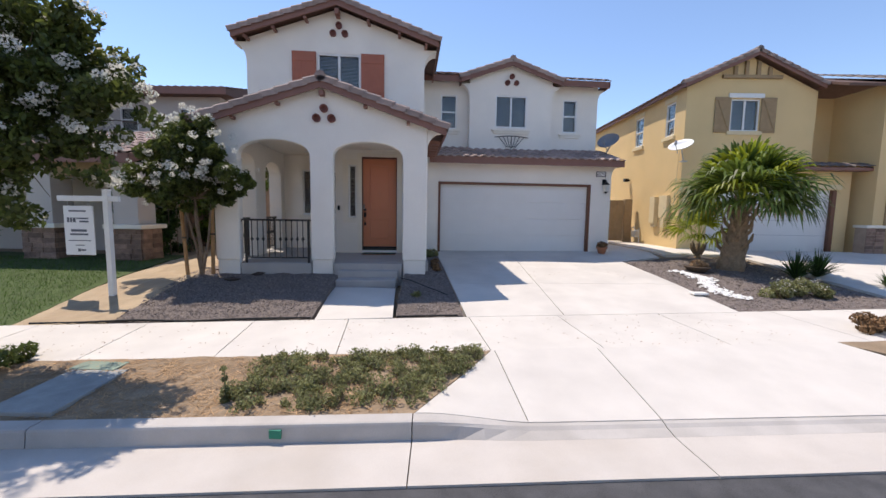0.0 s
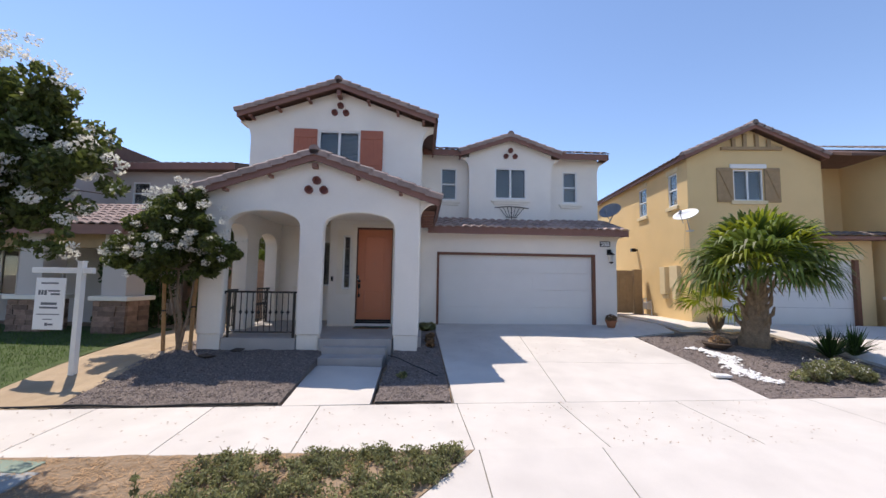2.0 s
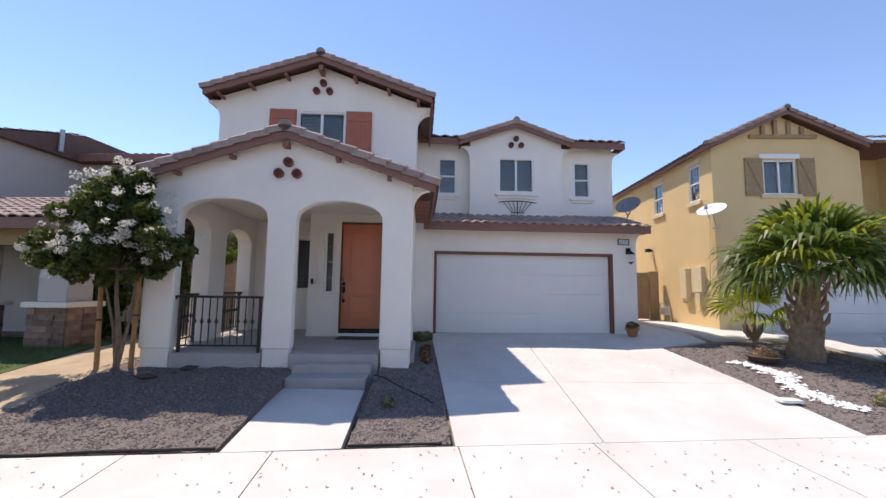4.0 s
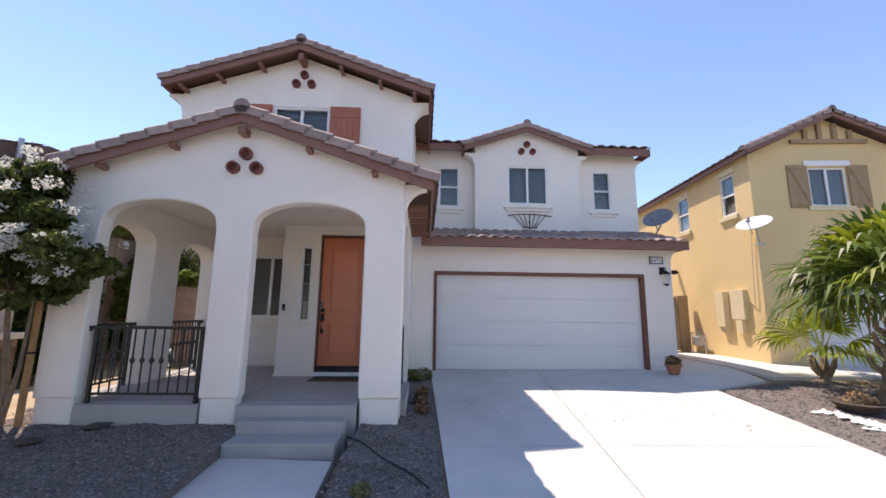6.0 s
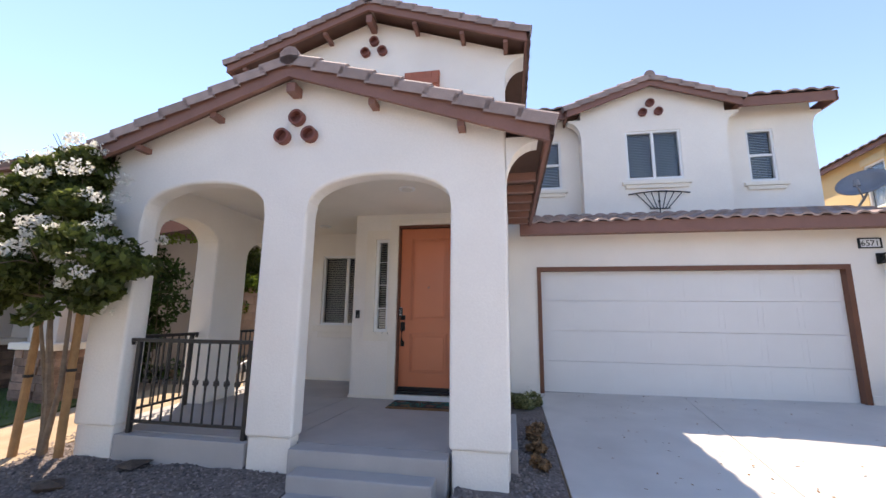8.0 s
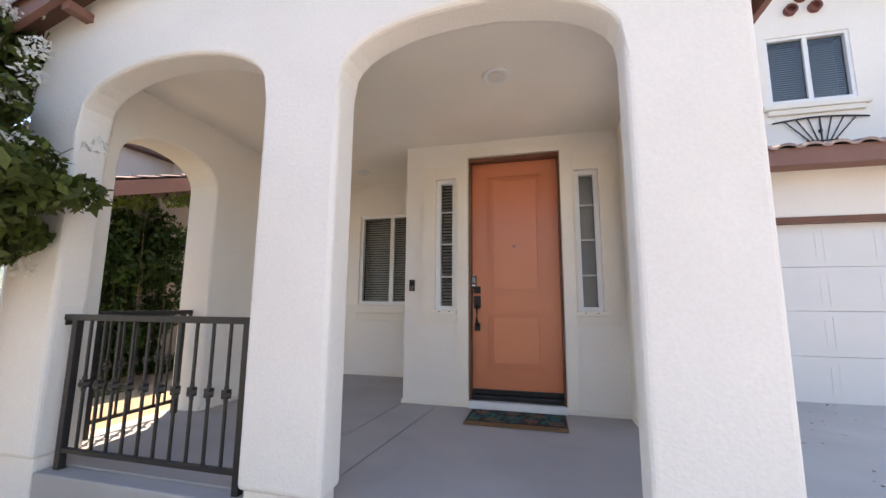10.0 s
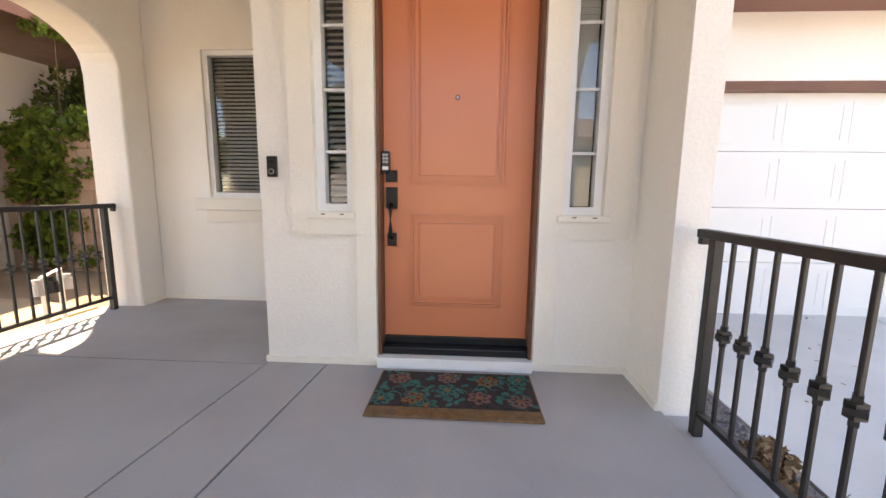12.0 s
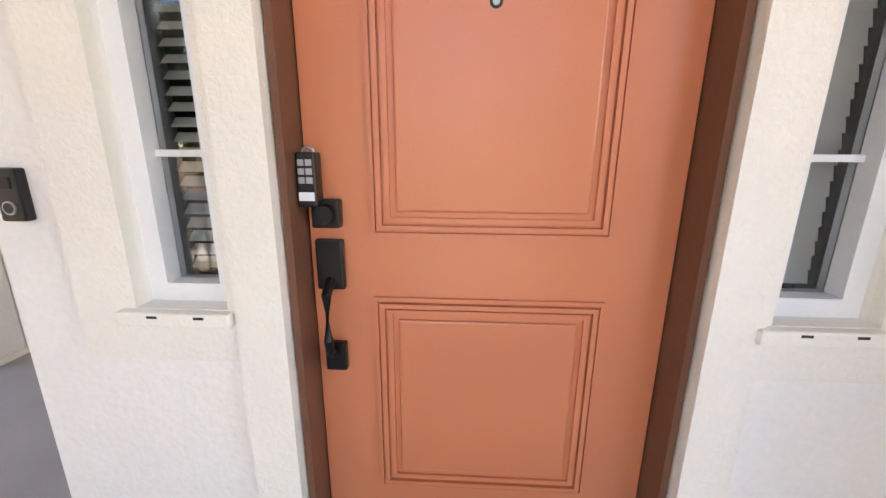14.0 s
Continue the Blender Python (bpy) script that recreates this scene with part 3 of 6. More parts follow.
def gable_roof(parent, cx, half, ridge, slope, y0, y1, n, tile_rake=0.3, board=0.165, field=None, corbels=4):
    """A low gable roof with barge boards, soffit, field tiles and edge tiles; ridge is the top of the tiles."""
    t = ridge - 0.10
    ez = t - half * slope
    th = 0.07
    outline = [(cx - half, ez - th), (cx, t - th), (cx + half, ez - th), (cx + half, ez), (cx, t), (cx - half, ez)]
    roof = part("roof", plate(bmesh.new(), outline, [], y0 + 0.05, y1), soffit, parent, "low-pitched gable roof of brown concrete tiles")
    for s in (-1, 1):
        o = [(cx, t - 0.005), (cx + s * half, ez - 0.005), (cx + s * half, ez - board - 0.02), (cx, t - board - 0.02)]
        part("barge_board", plate(bmesh.new(), o, [], y0 + 0.004, y0 + 0.049), fascia, roof, "brown painted barge board")
        part("eave_board", boxes((cx + s * half - 0.02, cx + s * half + 0.02, y0 + 0.05, y1, ez - board, ez - 0.01)), fascia, roof)
        V, F = tile_field((cx + s * (half + 0.05), y0 + 0.26, ez - 0.05 * slope), (0, y1 - y0 - 0.26, 0), (-s * (half + 0.05), 0, (half + 0.05) * slope), max(4, int((y1 - y0) / 0.32)), max(3, int(half / 0.36)))
        f = raw("field_tiles", V, F, field or tile_many, roof)
        f["kind"] = "stuff"
        rake_row(roof, (cx, t + 0.02), (cx + s * (half + 0.04), ez + 0.02 - 0.04 * slope), y0 - 0.03, y0 + 0.27, tile_mat, n)
    bm = bmesh.new()
    rod(bm, (cx, y0 - 0.03, t + 0.03), (cx, y1, t + 0.03), 0.11, seg=10)
    part("ridge_tiles", bm, field or tile_many, roof)
    return roof, t, ez


def vents(parent, cx, cz, y, r, spread):
    for dx, dz in ((0, spread * 0.95), (-spread, -spread * 0.35), (spread, -spread * 0.35)):
        bm = bmesh.new()
        seg = 20
        rings = []
        for rr, yy in ((r, y + 0.02), (r, y - 0.07), (r * 0.72, y - 0.07), (r * 0.68, y - 0.006)):
            rings.append([bm.verts.new((cx + dx + rr * math.cos(2 * math.pi * k / seg), yy, cz + dz + rr * math.sin(2 * math.pi * k / seg))) for k in range(seg)])
        for a, b in zip(rings, rings[1:]):
            for k in range(seg):
                bm.faces.new((a[k], a[(k + 1) % seg], b[(k + 1) % seg], b[k]))
        bm.faces.new(rings[-1])
        part("vent_pipe", bm, vent_pipe, parent, "round clay gable vent pipe")


def corbel(parent, x, dirx, z, y0, y1, mat, reach=0.3, drop=0.42):
    """A curved stucco bracket where a wall meets the eave."""
    o = [(x, z), (x + dirx * reach, z)]
    for i in range(9):
        a = math.pi / 2 * i / 8
        o.append((x + dirx * reach * (1 - math.sin(a)), z - 0.05 - (drop - 0.05) * (1 - math.cos(a))))
    return part("corbel", plate(bmesh.new(), o, [], y0, y1), mat, parent)


house = thing("house", (1, 11, 1.0), "two-storey white stucco house with brown tiled roofs", "house")

# --- porch front with two arches
gx, PF, PB = -1.86, 8.05, 8.26
COLS = ((-4.13, -3.63), (-2.15, -1.66), (-0.175, 0.36))


def arched_front(heads, left, right, base, apex, eave, y0, y1):
    """A gabled wall over arched openings, built in upright strips between the heads of the arches and the gable."""
    bm = bmesh.new()

    def top(x):
        return eave + (apex[1] - eave) * (1 - abs(x - apex[0]) / (apex[0] - left if x < apex[0] else right - apex[0]))
    strips = []
    edge = [(left, base)]
    for h in [*heads, None]:
        end = [(h[0][0], h[0][1]), (h[0][0], base)] if h else [(right, base)]
        x0, x1 = edge[0][0], end[0][0]
        crown = [(x1, top(x1))] + ([(apex[0], apex[1])] if x0 < apex[0] < x1 else []) + [(x0, top(x0))]
        strips.append([edge[-1], (x1, base)] + ([end[0]] if h else []) + crown + ([edge[0]] if len(edge) > 1 else []))
        if h:
            for a, b in zip(h, h[1:]):
                strips.append([a, b, (b[0], top(b[0])), (a[0], top(a[0]))])
            edge = [h[-1], (h[-1][0], base)]
    uses = {}
    for loop in strips:
        for y, turn in ((y0, 1), (y1, -1)):
            bm.faces.new([bm.verts.new((x, y, z)) for x, z in loop][::turn])
        for a, b in zip(loop, loop[1:] + loop[:1]):
            key = tuple(sorted(((round(a[0], 5), round(a[1], 5)), (round(b[0], 5), round(b[1], 5)))))
            uses[key] = uses.get(key, 0) + 1
    for (a, b), n in uses.items():
        if n == 1:
            bm.faces.new([bm.verts.new(p) for p in ((a[0], y0, a[1]), (b[0], y0, b[1]), (b[0], y1, b[1]), (a[0], y1, a[1]))])
    bmesh.ops.remove_doubles(bm, verts=bm.verts, dist=0.0005)
    return bm


heads = [arch(-3.63, -2.15, 1.2, 3.42, 3.755)[1:-1], arch(-1.66, -0.175, 1.2, 3.42, 3.755)[1:-1]]
wall_front = part("wall", arched_front(heads, -4.13, 0.36, 1.2, (gx, 4.98), 4.18, PF, PB), stucco, house, "white stucco porch front with two arches")
bv = wall_front.modifiers.new("rounding", 'BEVEL')
bv.width, bv.segments, bv.limit_method, bv.angle_limit = 0.03, 3, 'ANGLE', radians(50)
for x0, x1 in COLS:
    part("plinth", boxes((x0 + 0.022, x1 - 0.022, PF + 0.03, PB - 0.02, 0.6, 1.205), bevel=0.02), stucco, house)
vents(house, gx + 0.03, 4.27, PF, 0.085, 0.155)
porch_roof, tp, ep = gable_roof(house, gx, 2.6, 5.09, 0.345, 7.85, 11.4, 9)
part("outlooker", boxes((gx - 0.05, gx + 0.05, 7.9, PF, 4.66, 4.76)), fascia, house)
for s in (-1, 1):
    for d in (0.9, 1.8):
        z = tp - 0.21 - d * 0.345
        part("outlooker", boxes((gx + s * d - 0.035, gx + s * d + 0.035, 7.9, PF, z - 0.03, z + 0.03)), fascia, house)
corbel(house, 0.36, 1, 4.05, PF, PB, stucco)
corbel(house, -4.13, -1, 4.05, PF, PB, stucco)
for i in range(6):
    part("rafter_tail", boxes((0.36, 0.68, 8.75 + i * 0.42, 8.82 + i * 0.42, 3.86, 3.95)), fascia, house)

# --- porch side walls with arches (outline in y, z)
left_out = [(PB + 0.002, 0.5), (8.44, 0.5)] + arch(8.44, 9.4, 1.13, 3.28, 3.58) + [(9.4, 0.5), (10.06, 0.5)] + arch(10.06, 11.3, 1.13, 3.2, 3.56) + [(11.3, 0.5), (11.6, 0.5), (11.6, 4.25), (PB + 0.002, 4.25)]
right_out = [(PB + 0.002, 0.5), (8.44, 0.5)] + arch(8.44, 9.84, 1.13, 3.3, 3.68) + [(9.84, 0.5), (11.8, 0.5), (11.8, 4.25), (PB + 0.002, 4.25)]
for outline, xa, xb in ((left_out, -4.12, -3.78), (right_out, 0.19, 0.35)):
    w = part("wall", plate(bmesh.new(), outline, [], xa, xb, "x"), stucco, house)
    bv = w.modifiers.new("rounding", 'BEVEL')
    bv.width, bv.segments, bv.limit_method, bv.angle_limit = 0.02, 2, 'ANGLE', radians(50)
# back of the porch, with its window
part("wall", plate(bmesh.new(), rect(-4.119, -2.03, 0.5, 4.4), [rect(-3.25, -2.24, 2.15, 3.49)], 11.6, 11.8), stucco, house)
window_unit(house, -3.25, -2.24, 2.15, 3.49, 11.64)
part("window_sill", boxes((-3.36, -2.05, 11.53, 11.61, 2.03, 2.14), (-3.27, -2.05, 11.56, 11.61, 1.92, 2.03), bevel=0.01), trim_stucco, house)
# entry wall, with door and side-light openings
EF, FZ = 10.25, 1.14
SIDE = ((-1.83, -1.443, -1.685, -1.462), (-0.254, 0.142, -0.238, -0.01))
part("wall", plate(bmesh.new(), rect(-2.03, 0.189, 1.06, 4.0), [rect(-1.322, -0.378, 1.08, 3.735), *[rect(g0, g1, 2.10, 3.52) for _, _, g0, g1 in SIDE]], EF, EF + 0.2), stucco, house)
part("wall", boxes((-2.03, -1.85, EF + 0.201, 11.6, 0.5, 4.0)), stucco, house)
sur = plate(bmesh.new(), [(-1.44, 1.18), (-1.325, 1.18), (-1.325, 3.738), (-0.375, 3.738), (-0.375, 1.18), (-0.257, 1.18), (-0.257, 3.825), (-1.44, 3.825)], [], EF - 0.045, EF)
part("door_surround", sur, trim_stucco, house, "cream stucco door surround")
for x0, x1, g0, g1 in SIDE:
    part("sidelight_surround", plate(bmesh.new(), rect(x0, x1, 1.965, 3.66), [rect(g0, g1, 2.10, 3.52)], EF - 0.034, EF), trim_stucco, house, "cream stucco side-light surround")
    sl = part("sidelight_sill", boxes((g0 - 0.035, min(g1 + 0.035, x1 - 0.002) if g0 > -1 else g1 + 0.015, EF - 0.06, EF + 0.03, 2.062, 2.098), bevel=0.006), trim_stucco, house)
    for k in (0.25, 0.75):
        wx = g0 + (g1 - g0) * k
        part("weep_slot", boxes((wx - 0.012, wx + 0.012, EF - 0.0615, EF - 0.05, 2.085, 2.091)), black_plastic, sl)
window_unit(house, *SIDE[0][2:], 2.10, 3.52, EF + 0.03, lights=1, grid=3)
window_unit(house, *SIDE[1][2:], 2.10, 3.52, EF + 0.03, lights=1, grid=3, closed=True)
for d in ((-2.045, -1.325, EF - 0.012, EF + 0.008), (-0.375, 0.189, EF - 0.012, EF + 0.008), (-2.045, -2.031, EF + 0.008, 11.59), (-3.78, -2.05, 11.585, 11.6), (0.178, 0.19, 9.84, EF - 0.012), (-3.78, -3.768, 11.31, 11.585), (-3.78, -3.768, 9.42, 10.04)):
    part("weep_screed", boxes((*d, FZ - 0.005, FZ + 0.04)), trim_stucco, house)
ceiling = part("ceiling", boxes((-4.1, 0.3, PB + 0.005, 11.82, 3.92, 4.0)), porch_ceiling)
tagged(ceiling, "smooth cream porch ceiling", "ceiling", kind="structure")
for x, y in ((-0.88, 9.03), (-2.9, 10.9)):
    lt = thing("recessed_light", (x, y, 3.92), "small round recessed porch ceiling light", "ceiling light", "porch ceiling lights")
    bm = bmesh.new()
    rod(bm, (x, y, 3.905), (x, y, 3.925), 0.1, 0.105, 24)
    part("trim_ring", bm, vinyl, lt)
    bm = bmesh.new()
    rod(bm, (x, y, 3.9), (x, y, 3.904), 0.07, seg=24)
    part("lens", bm, lamp_glow, lt)

# --- porch slab, with two joints that run out from the entry, and steps
porch_floor = thing("floor", (-2, 9.5, 1.0), "smooth grey concrete porch floor with control joints", "porch floor", kind="structure")


def joint(x, y):
    return x - 0.08 * (10.2 - y)


Y0, Y1, G = 8.2, 10.195, 0.005
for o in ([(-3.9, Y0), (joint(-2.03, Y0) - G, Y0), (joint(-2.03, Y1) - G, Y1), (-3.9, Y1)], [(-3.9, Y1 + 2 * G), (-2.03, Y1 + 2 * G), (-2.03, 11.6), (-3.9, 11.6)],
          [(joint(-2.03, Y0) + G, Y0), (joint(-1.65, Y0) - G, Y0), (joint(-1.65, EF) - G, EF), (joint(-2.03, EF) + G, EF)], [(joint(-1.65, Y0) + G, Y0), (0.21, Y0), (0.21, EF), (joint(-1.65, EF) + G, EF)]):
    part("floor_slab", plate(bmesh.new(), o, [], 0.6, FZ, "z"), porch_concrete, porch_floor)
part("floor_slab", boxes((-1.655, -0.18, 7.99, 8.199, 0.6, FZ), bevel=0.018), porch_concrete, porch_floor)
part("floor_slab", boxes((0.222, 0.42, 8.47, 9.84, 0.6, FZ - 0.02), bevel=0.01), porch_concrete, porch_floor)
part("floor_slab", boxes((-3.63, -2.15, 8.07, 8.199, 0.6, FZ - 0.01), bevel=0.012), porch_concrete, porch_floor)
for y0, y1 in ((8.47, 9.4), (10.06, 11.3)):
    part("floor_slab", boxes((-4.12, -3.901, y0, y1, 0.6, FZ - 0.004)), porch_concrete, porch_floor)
steps = thing("porch_steps", (-0.9, 7.5, 0.72), "low grey concrete porch steps", "steps", kind="structure")
for y0, y1, z1, x0, x1 in ((7.43, 7.84, 0.867, -1.52, -0.30), (7.79, 8.0, 1.003, -1.54, -0.27)):
    part("step", boxes((x0, x1, y0, y1, 0.5, z1), bevel=0.018), porch_concrete, steps)

# --- second storey over the porch
AF = 10.4
zt = 7.78 - 0.1 - 0.06
outA = [(-4.3, 4.0), (0.34, 4.0), (0.34, zt - 0.08 - 2.3 * 0.353), (-1.96, zt - 0.08), (-4.3, zt - 0.08 - 2.34 * 0.353)]
part("wall", plate(bmesh.new(), outA, [rect(-2.49, -1.37, 5.34, 6.42)], AF, AF + 0.2), stucco, house, "white stucco upper gable wall")
part("wall", boxes((0.14, 0.34, AF + 0.2, 20, 4.0, 6.86)), stucco, house)
part("wall", boxes((-4.3, -4.1, AF + 0.2, 20, 4.4, 6.86)), stucco, house)
part("wall", boxes((-4.3, -4.121, 11.8, 20, 0.5, 4.4)), stucco, house)
part("wall", boxes((-4.3, 6.4, 20, 20.2, 0.5, 6.8)), stucco, house)
window_unit(house, -2.49, -1.37, 5.34, 6.42, AF + 0.03)
roofA, tA, eA = gable_roof(house, -1.93, 2.62, 7.78, 0.345, 10.05, 20.4, 10)
vents(house, -1.92, 6.98, AF, 0.085, 0.155)
part("outlooker", boxes((-1.98, -1.88, 10.1, AF, 7.3, 7.44)), fascia, house)
for s in (-1, 1):
    for d in (0.8, 1.6, 2.3):
        z = tA - 0.22 - d * 0.345
        part("outlooker", boxes((-1.93 + s * d - 0.035, -1.93 + s * d + 0.035, 10.1, AF, z - 0.035, z + 0.02)), fascia, house)
corbel(house, 0.34, 1, 6.62, AF, AF + 0.4, stucco, 0.32, 0.5)
corbel(house, -4.3, -1, 6.62, AF, AF + 0.4, stucco, 0.3, 0.5)
for x0, x1 in ((-3.14, -2.52), (-1.345, -0.735)):
    sh = part("shutter", boxes((x0, x1, AF - 0.05, AF - 0.004, 5.3, 6.44), bevel=0.008), shutter_paint, house, "terracotta painted board shutter")
    n = 5
    for i in range(n):
        a = x0 + 0.02 + (x1 - x0 - 0.04) * i / n
        part("board", boxes((a + 0.004, a + (x1 - x0 - 0.04) / n - 0.004, AF - 0.062, AF - 0.049, 5.32, 6.42)), shutter_paint, sh)
    for z in (5.5, 6.24):
        part("batten", boxes((x0 + 0.02, x1 - 0.02, AF - 0.08, AF - 0.061, z - 0.05, z + 0.05), bevel=0.005), shutter_paint, sh)

# --- garage front
GF = 11.8
part("wall", plate(bmesh.new(), [(0.352, 0.6), (0.9, 0.6), (0.9, 3.2), (5.78, 3.2), (5.78, 0.6), (6.5, 0.6), (6.5, 4.05), (0.352, 4.05)], [], GF, GF + 0.25), stucco, house, "white stucco garage front")
part("wall", boxes((6.3, 6.5, GF + 0.25, 20, 0.6, 4.1)), stucco, house)
for x0, x1 in ((5.83, 6.51), (0.36, 0.85)):
    part("plinth", boxes((x0, x1, GF - 0.02, GF, 0.9, 1.2), bevel=0.008), stucco, house)
gd = thing("garage_door", (3.34, GF + 0.1, 1.04), "wide white sectional garage door with brown trim, closed", "garage door")
part("door_trim", plate(bmesh.new(), [(0.86, 1.0), (0.93, 1.0), (0.93, 3.17), (5.74, 3.17), (5.74, 1.0), (5.82, 1.0), (5.82, 3.245), (0.86, 3.245)], [], GF - 0.02, GF + 0.1), brown_wood, gd, "brown painted garage door trim")
for i in range(4):
    z0 = 1.05 + i * 0.531
    bm = boxes((0.932, 5.738, GF + 0.10, GF + 0.14, z0, z0 + 0.526))
    for k in range(8):
        a = 0.98 + k * 0.592
        plate(bm, rect(a, a + 0.55, z0 + 0.07, z0 + 0.46), [rect(a + 0.04, a + 0.51, z0 + 0.11, z0 + 0.42)], GF + 0.096, GF + 0.0995)
    part("section", bm, garage_white, gd)
part("seal", boxes((0.932, 5.738, GF + 0.09, GF + 0.15, 1.03, 1.049)), black_plastic, gd)

# skirt roof over the garage
skirt = part("roof", plate(bmesh.new(), [(11.42, 3.95), (13.05, 4.48), (13.05, 4.40), (11.42, 3.87)], [], 0.58, 6.68, "x"), soffit, house, "brown tiled skirt roof over the garage")
part("eave_board", boxes((0.56, 6.70, 11.38, 11.42, 3.78, 3.985)), fascia, skirt, "brown painted eave board")
part("eave_board", boxes((6.66, 6.70, 11.421, 13.05, 3.8, 3.985)), fascia, skirt)
part("soffit", boxes((0.58, 6.66, 11.43, GF, 3.83, 3.86)), fascia, skirt)
NU, NV = 24, 4
u, v = Vector((6.14 / NU, 0, 0)), Vector((0, 1.67 / NV, 0.54 / NV))
V, F = tile_field((0, 0, 0), u, v, 1, 1, 0.035, 0.04)
tile_mesh = bpy.data.meshes.new("tile")
tile_mesh.from_pydata([tuple(p) for p in V], [], F)
tile_mesh.materials.append(tile_mat)
for j in range(NV):
    for i in range(NU):
        t = new("tile", tile_mesh)
        t.parent = skirt
        t.location = Vector((0.57, 11.37, 3.965)) + u * i + v * j
corbel(house, 6.5, 1, 3.86, GF, GF + 0.25, stucco, 0.18, 0.4)

# --- upper storey over the garage
UF, DF = 13.05, 12.72
holes = [rect(0.99, 1.54, 5.13, 6.25), rect(5.26, 5.77, 5.12, 6.24)]
part("wall", plate(bmesh.new(), rect(0.342, 6.5, 4.2, 6.8), holes, UF, UF + 0.2), stucco, house)
part("wall", boxes((6.3, 6.5, UF + 0.2, 20, 4.1, 6.8)), stucco, house)
window_unit(house, 0.99, 1.54, 5.13, 6.25, UF + 0.03, hung=True)
window_unit(house, 5.26, 5.77, 5.12, 6.24, UF + 0.03, hung=True)
sill(house, 0.87, 1.66, 5.09, UF, trim_stucco)
sill(house, 5.12, 5.92, 5.08, UF, trim_stucco)
dz = 7.4 - 0.1 + 0.0
outD = [(1.93, 4.2), (4.75, 4.2), (4.75, dz - 0.08 - 1.4 * 0.34), (3.34, dz - 0.08), (1.93, dz - 0.08 - 1.4 * 0.34)]
part("wall", plate(bmesh.new(), outD, [rect(2.81, 3.88, 5.15, 6.21)], DF, UF + 0.0), stucco, house, "white stucco gabled bay wall")
window_unit(house, 2.81, 3.88, 5.15, 6.21, DF + 0.03)
sill(house, 2.69, 4.0, 5.1, DF, trim_stucco)
gable_roof(house, 3.31, 1.68, 7.4, 0.345, 12.5, 15.5, 6)
vents(house, 3.34, 6.67, DF, 0.085, 0.155)
corbel(house, 1.93, -1, 6.55, DF, DF + 0.2, stucco, 0.26, 0.45)
corbel(house, 4.75, 1, 6.55, DF, DF + 0.2, stucco, 0.26, 0.45)
corbel(house, 6.5, 1, 6.6, UF, UF + 0.2, stucco, 0.2, 0.45)
roofU = part("roof", plate(bmesh.new(), [(12.76, 6.77), (16.6, 8.1), (20.5, 6.75), (20.5, 6.67), (16.6, 8.0), (12.76, 6.69)], [], 0.36, 6.7, "x"), soffit, house, "brown tiled roof over the garage wing")
for x0, x1 in ((0.36, 1.65), (4.98, 6.72)):
    part("eave_board", boxes((x0, x1, 12.66, 12.7, 6.58, 6.78)), fascia, roofU)
part("eave_board", boxes((6.7, 6.74, 12.66, 20.5, 6.58, 6.78)), fascia, roofU)
for x0, x1 in ((0.36, 1.7), (4.93, 6.74)):
    V, F = tile_field((x0, 12.64, 6.78), (x1 - x0, 0, 0), (0, 3.9, 1.36), int((x1 - x0) / 0.27), 10, 0.035, 0.04)
    f = raw("field_tiles", V, F, tile_many, roofU)
V, F = tile_field((1.7, 15.2, 7.67), (3.23, 0, 0), (0, 1.4, 0.49), 12, 4, 0.035, 0.04)
raw("field_tiles", V, F, tile_many, roofU)
V, F = tile_field((6.74, 20.5, 6.78), (-6.3, 0, 0), (0, -3.9, 1.36), 24, 10, 0.035, 0.04)
raw("field_tiles", V, F, tile_many, roofU)


# ---------------- front door and its fittings ----------------
door = thing("door_1", (-0.85, EF + 0.06, FZ), "coral painted two-panel front door, closed", "door", kind="structure")
DY = EF + 0.085
part("door_frame", plate(bmesh.new(), [(-1.32, 1.17), (-1.302, 1.17), (-1.302, 3.7), (-0.398, 3.7), (-0.398, 1.17), (-0.38, 1.17), (-0.38, 3.733), (-1.32, 3.733)], [], EF - 0.012, EF + 0.15), brown_wood, door, "brown painted door frame")
leaf_bm = boxes((-1.299, -0.401, DY, DY + 0.044, 1.31, 3.696), bevel=0.003)
door_leaf = part("door_leaf", leaf_bm, door_paint, door)
for z0, z1 in ((1.5, 2.097), (2.258, 3.548)):
    bm = bmesh.new()
    x0, x1 = -1.142, -0.556
    for o, d, w in ((0.0, 0.008, 0.010), (0.016, 0.013, 0.012), (0.034, 0.008, 0.014)):
        plate(bm, rect(x0 + o, x1 - o, z0 + o, z1 - o), [rect(x0 + o + w, x1 - o - w, z0 + o + w, z1 - o - w)], DY - d, DY + 0.002)
    part("panel_moulding", bm, door_paint, door_leaf)
    part("raised_panel", boxes((x0 + 0.062, x1 - 0.062, DY - 0.007, DY + 0.002, z0 + 0.062, z1 - 0.062), bevel=0.006), door_paint, door_leaf)
bm = bmesh.new()
rod(bm, (-0.855, DY - 0.008, 2.772), (-0.855, DY + 0.002, 2.772), 0.014, 0.016, 20)
part("peephole", bm, bronze, door_leaf, "small round peephole")
bm = bmesh.new()
rod(bm, (-0.855, DY - 0.0095, 2.772), (-0.855, DY - 0.0082, 2.772), 0.008, 0.008, 16)
part("peephole_lens", bm, grey_metal, door_leaf)
part("door_sweep", boxes((-1.299, -0.401, DY - 0.012, DY + 0.044, 1.262, 1.308), bevel=0.004), black_plastic, door, "black door sweep")
part("threshold", boxes((-1.301, -0.399, EF + 0.0, EF + 0.13, 1.215, 1.26), bevel=0.006), black_plastic, door, "black ribbed threshold")
